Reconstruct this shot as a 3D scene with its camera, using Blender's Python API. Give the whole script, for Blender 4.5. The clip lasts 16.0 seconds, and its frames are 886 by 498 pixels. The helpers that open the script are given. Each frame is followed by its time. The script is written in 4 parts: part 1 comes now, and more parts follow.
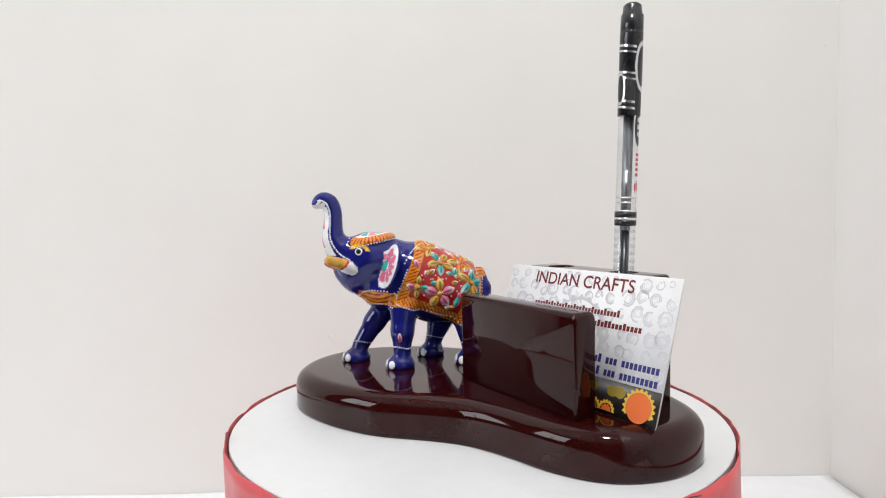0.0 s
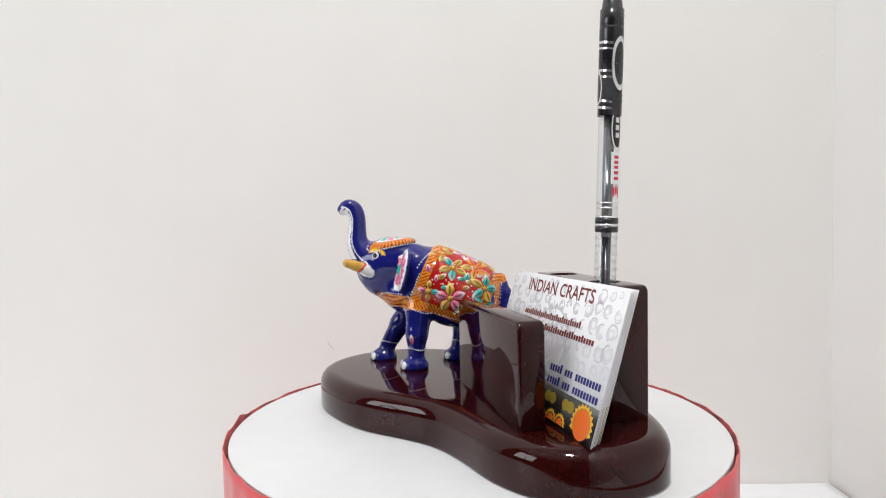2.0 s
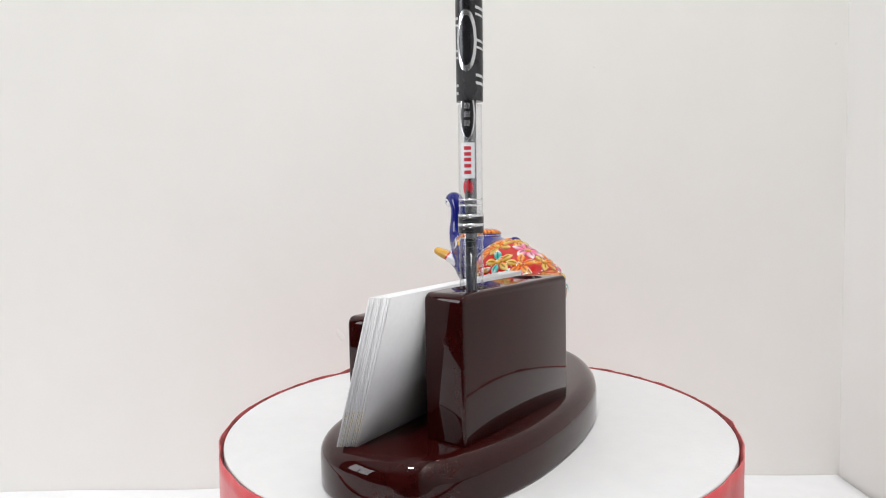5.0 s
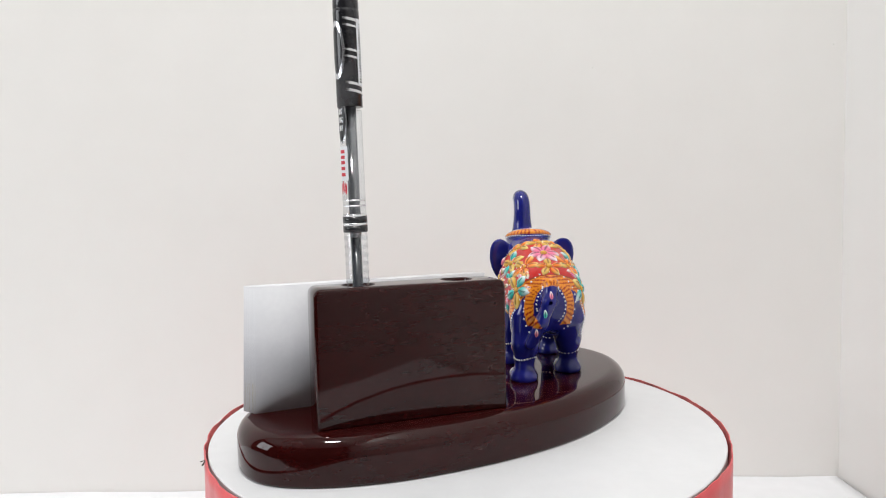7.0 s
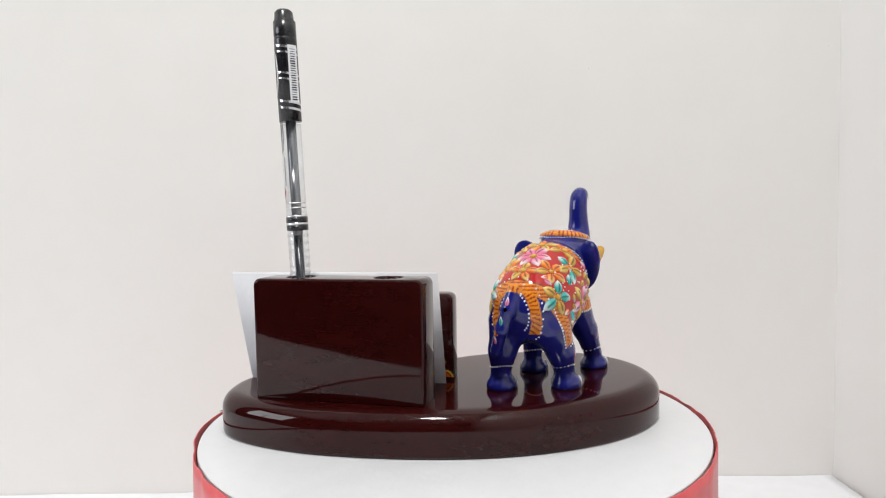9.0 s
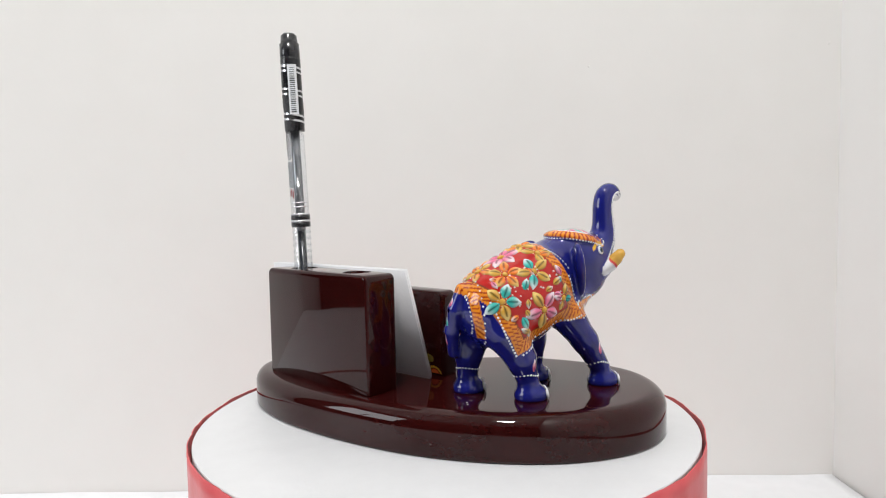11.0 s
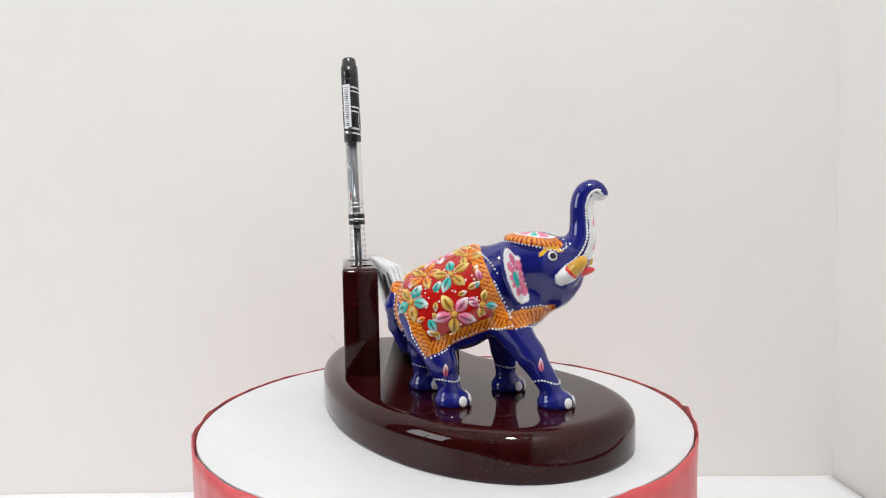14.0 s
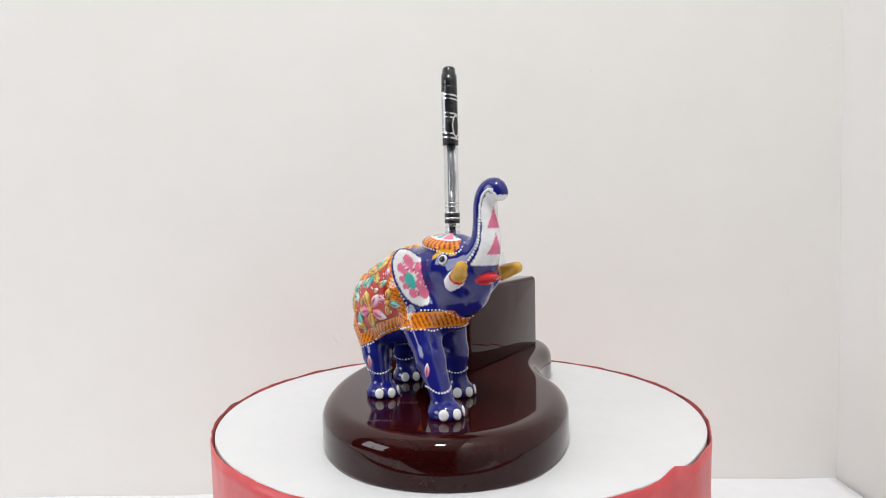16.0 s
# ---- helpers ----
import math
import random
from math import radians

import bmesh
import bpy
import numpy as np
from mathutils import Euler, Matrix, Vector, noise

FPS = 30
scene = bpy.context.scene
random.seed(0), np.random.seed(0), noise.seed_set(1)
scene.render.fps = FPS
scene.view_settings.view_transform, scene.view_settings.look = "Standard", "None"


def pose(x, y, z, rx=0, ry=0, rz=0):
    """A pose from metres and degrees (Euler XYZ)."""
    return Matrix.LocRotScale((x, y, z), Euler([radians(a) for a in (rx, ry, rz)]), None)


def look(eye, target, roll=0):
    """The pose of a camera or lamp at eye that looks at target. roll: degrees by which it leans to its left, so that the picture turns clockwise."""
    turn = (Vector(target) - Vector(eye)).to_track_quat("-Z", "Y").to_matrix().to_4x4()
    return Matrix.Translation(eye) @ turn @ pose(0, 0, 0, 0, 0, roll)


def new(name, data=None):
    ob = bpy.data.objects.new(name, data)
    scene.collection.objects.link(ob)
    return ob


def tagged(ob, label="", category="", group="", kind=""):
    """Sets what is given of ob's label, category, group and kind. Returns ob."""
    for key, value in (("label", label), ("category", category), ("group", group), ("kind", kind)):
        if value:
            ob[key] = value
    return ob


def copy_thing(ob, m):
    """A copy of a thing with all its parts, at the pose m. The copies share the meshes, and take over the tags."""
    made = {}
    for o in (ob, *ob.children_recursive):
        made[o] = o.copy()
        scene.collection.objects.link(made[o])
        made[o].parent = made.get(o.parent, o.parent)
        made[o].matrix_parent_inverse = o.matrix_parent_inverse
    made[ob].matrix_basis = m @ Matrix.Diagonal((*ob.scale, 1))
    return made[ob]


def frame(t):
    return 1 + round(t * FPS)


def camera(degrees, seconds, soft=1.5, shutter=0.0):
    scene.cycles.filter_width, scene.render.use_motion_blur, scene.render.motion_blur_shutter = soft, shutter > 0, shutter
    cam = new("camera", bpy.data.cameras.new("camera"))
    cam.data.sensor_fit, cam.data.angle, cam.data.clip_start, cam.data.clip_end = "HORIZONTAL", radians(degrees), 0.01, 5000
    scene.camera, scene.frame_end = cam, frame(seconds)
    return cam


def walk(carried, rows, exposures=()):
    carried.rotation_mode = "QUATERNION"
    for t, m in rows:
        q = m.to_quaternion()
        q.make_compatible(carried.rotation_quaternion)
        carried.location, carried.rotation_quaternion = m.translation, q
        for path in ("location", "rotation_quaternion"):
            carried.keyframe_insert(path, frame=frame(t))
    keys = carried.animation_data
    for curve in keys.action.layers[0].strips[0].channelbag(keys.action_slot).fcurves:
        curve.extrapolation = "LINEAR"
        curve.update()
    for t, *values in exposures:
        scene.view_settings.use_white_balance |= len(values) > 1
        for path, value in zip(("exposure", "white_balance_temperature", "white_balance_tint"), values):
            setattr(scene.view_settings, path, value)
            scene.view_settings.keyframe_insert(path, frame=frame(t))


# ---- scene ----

MM = 0.001
DRUM = 0.126          # height of the covered drum above the table
EYE = Vector((0.0, -0.272, 0.2119))
cam = camera(69.05, 16.0, soft=1.1)

# small sway of the held camera: seconds, turn to the right, tilt down, shift in millimetres
SWAY = [(0, -1.17, 3.50, -0.5, 2.7, 1.1), (0.5, -0.94, 3.74, 0.1, 2.2, 0.8), (1, -1.12, 3.43, 0.9, 0.4, 0.6), (1.5, -1.15, 3.11, -0.2, -0.2, -0.1),
        (2, -1.26, 2.62, 0.3, -0.9, -0.6), (2.5, -1.54, 2.61, -0.4, -0.9, 0.3), (3, -1.80, 2.60, 0.1, -1.5, 0.7), (3.5, -1.55, 2.88, -1.0, -1.1, 0.4),
        (4, -1.55, 3.35, -1.4, -0.7, 2.0), (4.5, -2.01, 3.23, -0.2, -0.9, 0.6), (5, -1.97, 3.65, 0.1, -0.3, 1.8), (7.5, -1.78, 3.32, 0.6, 0.7, 0.3),
        (8, -1.52, 3.18, -0.6, -0.1, 0.2), (8.5, -1.46, 3.13, -0.6, 0.8, -0.2), (9, -1.36, 3.40, -1.3, 0.7, 0.3), (11.5, -1.48, 3.51, 0.3, 1.3, 0.2),
        (12, -1.35, 3.50, -0.1, 1.4, 0.1), (12.5, -1.44, 3.31, -0.0, 0.8, -0.8), (13, -1.42, 3.48, -0.2, -0.3, 0.5), (13.5, -1.38, 3.42, 0.2, -0.4, -0.2),
        (14, -1.53, 3.23, 0.8, -0.5, -1.0), (14.5, -1.54, 3.26, -0.2, -1.5, -0.7), (15, -1.55, 3.08, -0.5, -1.3, -1.7), (15.5, -1.74, 2.98, -0.4, -0.5, -2.0),
        (16, -1.45, 2.93, -2.5, 0.4, -2.3)]
walk(cam, [(t, Matrix.Translation(EYE + Vector((x, y, z)) * MM) @ pose(0, 0, 0, 90 - tilt, 0, -turn) @ pose(0, 0, 0, 0, 0, -1.05)) for t, turn, tilt, x, y, z in SWAY])

# the turning of the drum: seconds, degrees
SPIN = [(0, 0.0), (0.5, -4.8), (1, -7.1), (1.5, -13.9), (2, -16.7), (2.5, -30.0), (3, -34.8), (3.5, -41.7), (4, -50.0),
        (4.5, -54.7), (5, -66.8), (5.6, -76.7), (6.3, -88.2), (7, -99.8), (7.5, -108.0), (8, -120.1), (8.5, -128.8), (9, -134.5),
        (9.6, -143.1), (10.3, -153.0), (11, -163.0), (11.5, -170.1), (12, -171.7), (12.5, -177.4), (13, -185.6), (13.5, -188.2), (14, -201.1),
        (14.5, -212.0), (15, -219.7), (15.5, -235.8), (16, -243.6)]

# ---- light ----
world = bpy.data.worlds.new("world")
world.use_nodes = True
scene.world = world
world.node_tree.nodes["Background"].inputs[0].default_value = (0.9, 0.95, 1.0, 1)
world.node_tree.nodes["Background"].inputs[1].default_value = 0.3


def area_lamp(name, eye, target, sx, sy, watts, colour):
    data = bpy.data.lights.new(name, "AREA")
    data.shape, data.size, data.size_y, data.energy, data.color = "RECTANGLE" if sx > 0.5 else "ELLIPSE", sx, sy, watts, colour
    ob = new(name, data)
    ob.matrix_world = look(eye, target)
    return ob


area_lamp("ceiling_lamp_light", (-0.15, -0.75, 1.955), (-0.15, -0.7, 0.0), 0.2, 0.2, 26.0, (1.0, 0.990, 0.958))
area_lamp("window_light", (-2.19, -0.9, 1.05), (0.0, -0.5, 0.6), 1.1, 1.1, 22, (0.93, 0.965, 1.0))
scene.view_settings.exposure = 0.05


# ---- helpers of the scene ----
def mesh_from(bm, name, smooth=True):
    me = bpy.data.meshes.new(name)
    bm.to_mesh(me)
    bm.free()
    for p in me.polygons:
        p.use_smooth = smooth
    return me


def part(name, bm, material, parent, label=""):
    ob = new(name, mesh_from(bm, name))
    ob.data.materials.append(material)
    ob.parent = parent
    return tagged(ob, label)


def baked(ob):
    """Applies the modifiers of ob to a mesh of its own."""
    me = bpy.data.meshes.new_from_object(ob.evaluated_get(bpy.context.evaluated_depsgraph_get()))
    ob.modifiers.clear()
    ob.data = me
    return ob


def sharp(me, degrees=35):
    """Smooth shading with hard edges past an angle."""
    for p in me.polygons:
        p.use_smooth = True
    me.set_sharp_from_angle(angle=radians(degrees))


def box_bm(x0, x1, y0, y1, z0, z1, soft=0.0, corner=0.0, steps=3):
    """A box in metres; corner rounds its two upper end corners, soft all its edges."""
    bm = bmesh.new()
    bmesh.ops.create_cube(bm, size=1, matrix=Matrix.Translation(((x0 + x1) / 2, (y0 + y1) / 2, (z0 + z1) / 2)) @ Matrix.Diagonal((x1 - x0, y1 - y0, z1 - z0, 1)))
    if corner:
        es = [e for e in bm.edges if all(abs(v.co.z - z1) < 1e-6 for v in e.verts) and abs(e.verts[0].co.x - e.verts[1].co.x) < 1e-6]
        bmesh.ops.bevel(bm, geom=es, offset=corner, segments=5, affect="EDGES", profile=0.5)
    if soft:
        es = [e for e in bm.edges if len(e.link_faces) == 2 and e.calc_face_angle() > 0.6]
        bmesh.ops.bevel(bm, geom=es, offset=soft, segments=steps, affect="EDGES", profile=0.5)
    return bm


def lathe_bm(profile, steps=32, close=True):
    """A body of revolution round z from (radius, height) pairs."""
    bm = bmesh.new()
    rings = []
    for r, z in profile:
        rings.append([bm.verts.new((r * math.cos(2 * math.pi * i / steps), r * math.sin(2 * math.pi * i / steps), z)) for i in range(steps)])
    for a, b in zip(rings, rings[1:]):
        for i in range(steps):
            j = (i + 1) % steps
            bm.faces.new((a[i], a[j], b[j], b[i]))
    if close:
        bm.faces.new(list(reversed(rings[0])))
        bm.faces.new(rings[-1])
    return bm


# ---- materials ----
def material(name, colour, rough=0.5, metal=0.0, coat=0.0, spec=0.5):
    m = bpy.data.materials.new(name)
    m.use_nodes = True
    b = m.node_tree.nodes["Principled BSDF"]
    b.inputs["Base Color"].default_value = (*colour, 1)
    b.inputs["Roughness"].default_value = rough
    b.inputs["Metallic"].default_value = metal
    b.inputs["Coat Weight"].default_value = coat
    b.inputs["Coat Roughness"].default_value = 0.03
    b.inputs["Specular IOR Level"].default_value = spec
    return m


def varied(m, dark, light, scale, bump=0.0, bump_scale=200.0, rough=None, stretch=(1, 1, 1), detail=5.0):
    """Two scales of colour variation, bump, and uneven roughness for a material."""
    t = m.node_tree
    n, l = t.nodes, t.links
    b = n["Principled BSDF"]
    co = n.new("ShaderNodeTexCoord")
    mp = n.new("ShaderNodeMapping")
    mp.inputs["Scale"].default_value = stretch
    l.new(co.outputs["Object"], mp.inputs["Vector"])
    a = n.new("ShaderNodeTexNoise")
    a.inputs["Scale"].default_value, a.inputs["Detail"].default_value = scale, detail
    l.new(mp.outputs["Vector"], a.inputs["Vector"])
    fine = n.new("ShaderNodeTexNoise")
    fine.inputs["Scale"].default_value, fine.inputs["Detail"].default_value = scale * 9, 3.0
    l.new(mp.outputs["Vector"], fine.inputs["Vector"])
    mix = n.new("ShaderNodeMath")
    mix.operation = "MULTIPLY_ADD"
    mix.inputs[1].default_value = 0.3
    l.new(fine.outputs["Fac"], mix.inputs[0])
    sc = n.new("ShaderNodeMath")
    sc.operation = "MULTIPLY"
    sc.inputs[1].default_value = 0.7
    l.new(a.outputs["Fac"], sc.inputs[0])
    l.new(sc.outputs[0], mix.inputs[2])
    ramp = n.new("ShaderNodeValToRGB")
    ramp.color_ramp.elements[0].position, ramp.color_ramp.elements[1].position = 0.32, 0.68
    ramp.color_ramp.elements[0].color, ramp.color_ramp.elements[1].color = (*dark, 1), (*light, 1)
    l.new(mix.outputs[0], ramp.inputs[0])
    l.new(ramp.outputs[0], b.inputs["Base Color"])
    if rough:
        rr = n.new("ShaderNodeMapRange")
        rr.inputs["To Min"].default_value, rr.inputs["To Max"].default_value = rough
        l.new(a.outputs["Fac"], rr.inputs["Value"])
        l.new(rr.outputs[0], b.inputs["Roughness"])
    if bump:
        bn = n.new("ShaderNodeTexNoise")
        bn.inputs["Scale"].default_value, bn.inputs["Detail"].default_value = bump_scale, 4.0
        l.new(mp.outputs["Vector"], bn.inputs["Vector"])
        bp = n.new("ShaderNodeBump")
        bp.inputs["Strength"].default_value, bp.inputs["Distance"].default_value = bump, 0.001
        l.new(bn.outputs["Fac"], bp.inputs["Height"])
        l.new(bp.outputs[0], b.inputs["Normal"])
    return m


WALL = varied(material("cream_wall_paint", (0.8, 0.77, 0.73), 0.7), (0.765, 0.75, 0.73), (0.80, 0.787, 0.77), 3.0, 0.12, 60.0, (0.6, 0.8))
CLOTH = varied(material("white_table_cloth", (0.8, 0.8, 0.82), 0.8), (0.70, 0.71, 0.735), (0.78, 0.785, 0.81), 8.0, 0.2, 900.0, (0.75, 0.9))
# brown set near black, so the dimness of the room is in the colour
DIM = varied(material("darkened_brown_wall", (0.2, 0.17, 0.15), 0.7), (0.026, 0.022, 0.020), (0.038, 0.033, 0.030), 3.0)
# floor grey lowered to stand in for a dim room in the wood's reflections
FLOOR = varied(material("darkened_grey_floor", (0.4, 0.38, 0.36), 0.4), (0.05, 0.044, 0.04), (0.075, 0.067, 0.062), 4.0)
CEILING = varied(material("white_ceiling_paint", (0.8, 0.8, 0.8), 0.8), (0.78, 0.78, 0.78), (0.82, 0.82, 0.81), 3.0)
WOOD = varied(material("dark_lacquered_wood", (0.03, 0.008, 0.008), 0.04, 0, 0.0, 0.32), (0.017, 0.0017, 0.0017), (0.028, 0.0030, 0.0028), 22.0, 0.006, 26.0, (0.025, 0.06), (1, 4, 4))
BOARD = varied(material("white_board_top", (0.8, 0.8, 0.81), 0.4), (0.60, 0.605, 0.625), (0.66, 0.665, 0.685), 14.0, 0.08, 500.0, (0.3, 0.5))
RED = varied(material("red_paper_wrap", (0.6, 0.08, 0.09), 0.4), (0.50, 0.05, 0.06), (0.68, 0.10, 0.11), 16.0, 0.6, 38.0, (0.22, 0.42))
DARK_EDGE = varied(material("dark_paper_edge", (0.1, 0.02, 0.02), 0.7), (0.06, 0.012, 0.014), (0.42, 0.06, 0.06), 90.0)
CARD = varied(material("white_card_stock", (0.8, 0.8, 0.81), 0.55), (0.66, 0.66, 0.69), (0.73, 0.73, 0.755), 60.0)
PALE = material("pale_grey_ink", (0.61, 0.60, 0.645), 0.5)
MAROON = material("maroon_ink", (0.16, 0.012, 0.012), 0.5)
NAVY = material("navy_ink", (0.025, 0.025, 0.16), 0.5)
BLACK_INK = material("black_ink", (0.012, 0.008, 0.008), 0.45)
ORANGE_INK = material("orange_ink", (0.75, 0.14, 0.02), 0.45)
YELLOW_INK = material("yellow_ink", (0.72, 0.42, 0.04), 0.45)
OLIVE_INK = material("olive_ink", (0.3, 0.22, 0.03), 0.45)
BLACK_PLASTIC = varied(material("black_pen_plastic", (0.012, 0.012, 0.014), 0.2), (0.010, 0.010, 0.012), (0.018, 0.018, 0.022), 200.0, 0, 1, (0.15, 0.3))
SILVER = material("silver_print", (0.7, 0.7, 0.72), 0.25, 0.9)
STEEL = material("grey_refill_plastic", (0.22, 0.225, 0.24), 0.22, 0.6)
INK = material("dark_ink_refill", (0.02, 0.022, 0.03), 0.2)
WHITE_LABEL = material("white_pen_label", (0.75, 0.77, 0.8), 0.4)
RED_PRINT = material("red_print", (0.55, 0.03, 0.05), 0.4)
GLASSY = material("clear_pen_plastic", (0.97, 0.98, 1.0), 0.04)


def clear_plastic(m):
    """Thin clear plastic: see-through, with a gloss that grows towards grazing angles."""
    t = m.node_tree
    see, mix, fres, gloss = (t.nodes.new(k) for k in ("ShaderNodeBsdfTransparent", "ShaderNodeMixShader", "ShaderNodeLayerWeight", "ShaderNodeBsdfGlossy"))
    see.inputs[0].default_value = (0.94, 0.95, 0.96, 1)
    gloss.inputs["Roughness"].default_value = 0.06
    fres.inputs[0].default_value = 0.5
    bend = t.nodes.new("ShaderNodeMath")
    bend.operation = "POWER"
    bend.inputs[1].default_value = 3.0
    t.links.new(fres.outputs["Facing"], bend.inputs[0])
    soft = t.nodes.new("ShaderNodeMath")
    soft.operation = "MULTIPLY_ADD"
    soft.inputs[1].default_value, soft.inputs[2].default_value = 0.55, 0.05
    t.links.new(bend.outputs[0], soft.inputs[0])
    t.links.new(soft.outputs[0], mix.inputs[0])
    t.links.new(see.outputs[0], mix.inputs[1])
    t.links.new(gloss.outputs[0], mix.inputs[2])
    t.links.new(mix.outputs[0], t.nodes["Material Output"].inputs["Surface"])


clear_plastic(GLASSY)


# ---- the room ----
def slab(name, corners, height, mat, label, thick=0.06, kind="structure"):
    """A wall that stands on the line from one corner to the other, thickness on its left side."""
    (x0, y0), (x1, y1) = corners
    length, turn = math.hypot(x1 - x0, y1 - y0), math.degrees(math.atan2(y1 - y0, x1 - x0))
    ob = new(name, mesh_from(box_bm(0, length, 0, thick, height[0], height[1]), name, False))
    ob.matrix_world = pose(x0, y0, 0, 0, 0, turn)
    ob.data.materials.append(mat)
    return tagged(ob, label, "wall", kind=kind)


FLOOR_Z, CEIL_Z = -0.75, 2.0
slab("wall_north", ((-2.2, 0.1179), (0.3021, 0.2352)), (FLOOR_Z, CEIL_Z), WALL, "smooth cream painted wall behind the table")
slab("wall_east", ((0.2915, 0.31), (0.3515, -2.6)), (FLOOR_Z, CEIL_Z), WALL, "cream painted side wall meeting the corner")
# south and west walls are unseen, added to close the room and darken reflections
slab("wall_south", ((0.42, -2.6), (-2.2, -2.6)), (FLOOR_Z, CEIL_Z), DIM, "unseen brown wall closing the room, darkened for dim reflections")
# west wall with the window's opening
slab("wall_west_below_window", ((-2.2, -2.66), (-2.2, 0.16)), (FLOOR_Z, 0.45), DIM, "unseen brown wall below the window, darkened for dim reflections")
slab("wall_west_above_window", ((-2.2, -2.66), (-2.2, 0.16)), (1.65, CEIL_Z), DIM, "unseen brown wall above the window, darkened for dim reflections")
slab("wall_west_beside_window", ((-2.2, -2.66), (-2.2, -1.5)), (0.45, 1.65), DIM, "unseen brown wall beside the window, darkened for dim reflections")
slab("wall_west_near_corner", ((-2.2, -0.3), (-2.2, 0.16)), (0.45, 1.65), DIM, "unseen brown wall between window and corner, darkened for dim reflections")


def wall_marks():
    wall = bpy.data.objects["wall_north"]
    for x, z, rx, rz, turn in ((-0.097, 0.117, 0.0022, 0.0055, -32), (0.1, 0.318, 0.0008, 0.0009, 0), (0.2836, 0.333, 0.0009, 0.0014, 20)):
        bm = bmesh.new()
        bmesh.ops.create_uvsphere(bm, u_segments=14, v_segments=8, radius=1)
        ob = part("paint_chip", bm, WALL, None)
        ob.data.transform(pose(x, 0.2210 + 0.0469 * x, z, 0, turn, 2.9) @ Matrix.Diagonal((rx, 0.0003, rz, 1)))
        ob.data.transform(wall.matrix_world.inverted())
        ob.parent = wall


wall_marks()


def plain_sheet(name, x0, x1, y0, y1, z0, z1, mat, label, category):
    ob = new(name, mesh_from(box_bm(x0, x1, y0, y1, z0, z1), name, False))
    ob.data.materials.append(mat)
    return tagged(ob, label, category, kind="structure")


plain_sheet("floor", -2.3, 0.5, -2.7, 0.4, FLOOR_Z - 0.05, FLOOR_Z, FLOOR, "unseen grey floor of the room, darkened for dim reflections", "floor")
plain_sheet("ceiling", -2.3, 0.5, -2.7, 0.4, CEIL_Z, CEIL_Z + 0.05, CEILING, "white painted ceiling", "ceiling")


def window():
    w = new("window_1")
    w.matrix_world = pose(-2.2, -0.9, 1.05)
    for z in (-0.6, 0.56):
        part("window_frame", box_bm(-0.03, 0.01, -0.6, 0.6, z, z + 0.04, 0.003), CEILING, w)
    for y in (-0.6, -0.02, 0.56):
        part("window_frame", box_bm(-0.028, 0.008, y, y + 0.04, -0.56, 0.56, 0.003), CEILING, w)
    return tagged(w, "white framed window that lets daylight in", "window", kind="structure")


window()


def ceiling_lamp():
    lamp = new("ceiling_lamp")
    lamp.matrix_world = pose(-0.15, -0.75, CEIL_Z)
    part("housing", lathe_bm([(0.17, 0.0), (0.17, -0.03), (0.16, -0.035), (0.15, -0.035), (0.15, -0.02)], 40), CEILING, lamp)
    return tagged(lamp, "round white ceiling lamp, switched on", "lamp")


ceiling_lamp()


# ---- the table with its cloth ----
def table():
    tb = new("table")
    tb.matrix_world = pose(0, 0, 0)
    bm = bmesh.new()
    nx, ny = 120, 90
    grid = []
    for j in range(ny + 1):
        row = []
        for i in range(nx + 1):
            x, y = -1.0 + 1.2910 * i / nx, -0.40 + 0.66 * j / ny
            y = min(y, 0.2202 + 0.0469 * x)
            z = 0.0016 * noise.noise((x * 9, y * 9, 0.3)) + 0.0006 * noise.noise((x * 31, y * 24, 1.7))
            z += 0.003 * max(0, noise.noise((x * 5 + 2, y * 3, 4.0))) * (1 if abs(x) > 0.13 else 0)
            row.append(bm.verts.new((x, y, z - 0.0015)))
        grid.append(row)
    for j in range(ny):
        for i in range(nx):
            bm.faces.new((grid[j][i], grid[j][i + 1], grid[j + 1][i + 1], grid[j + 1][i]))
    ext = bmesh.ops.extrude_face_region(bm, geom=bm.faces[:])
    bmesh.ops.translate(bm, verts=[v for v in ext["geom"] if isinstance(v, bmesh.types.BMVert)], vec=(0, 0, -0.004))
    bmesh.ops.recalc_face_normals(bm, faces=bm.faces)
    cloth = new("tablecloth", mesh_from(bm, "tablecloth"))
    cloth.data.materials.append(CLOTH)
    tagged(cloth, "slightly creased white cloth spread over the table", "tablecloth")
    part("tabletop", box_bm(-1.0, 0.28, -0.40, 0.165, -0.035, -0.0085, 0.002), CEILING, tb)
    for x in (-0.95, 0.24):
        for y in (-0.36, 0.08):
            part("leg", box_bm(x - 0.025, x + 0.025, y - 0.025, y + 0.025, FLOOR_Z, -0.035, 0.002), CEILING, tb)
    return tagged(tb, "plain white table in the room's corner", "table")


table()


# ---- the turning drum ----
DISC_R, DISC_X, DISC_Y = 0.1022, 0.0072, 0.0008


def ragged(a, seed):
    return noise.noise((math.cos(a) * 7 + seed, math.sin(a) * 7, seed)) + 0.6 * noise.noise((math.cos(a) * 22, math.sin(a) * 22 + seed, seed))


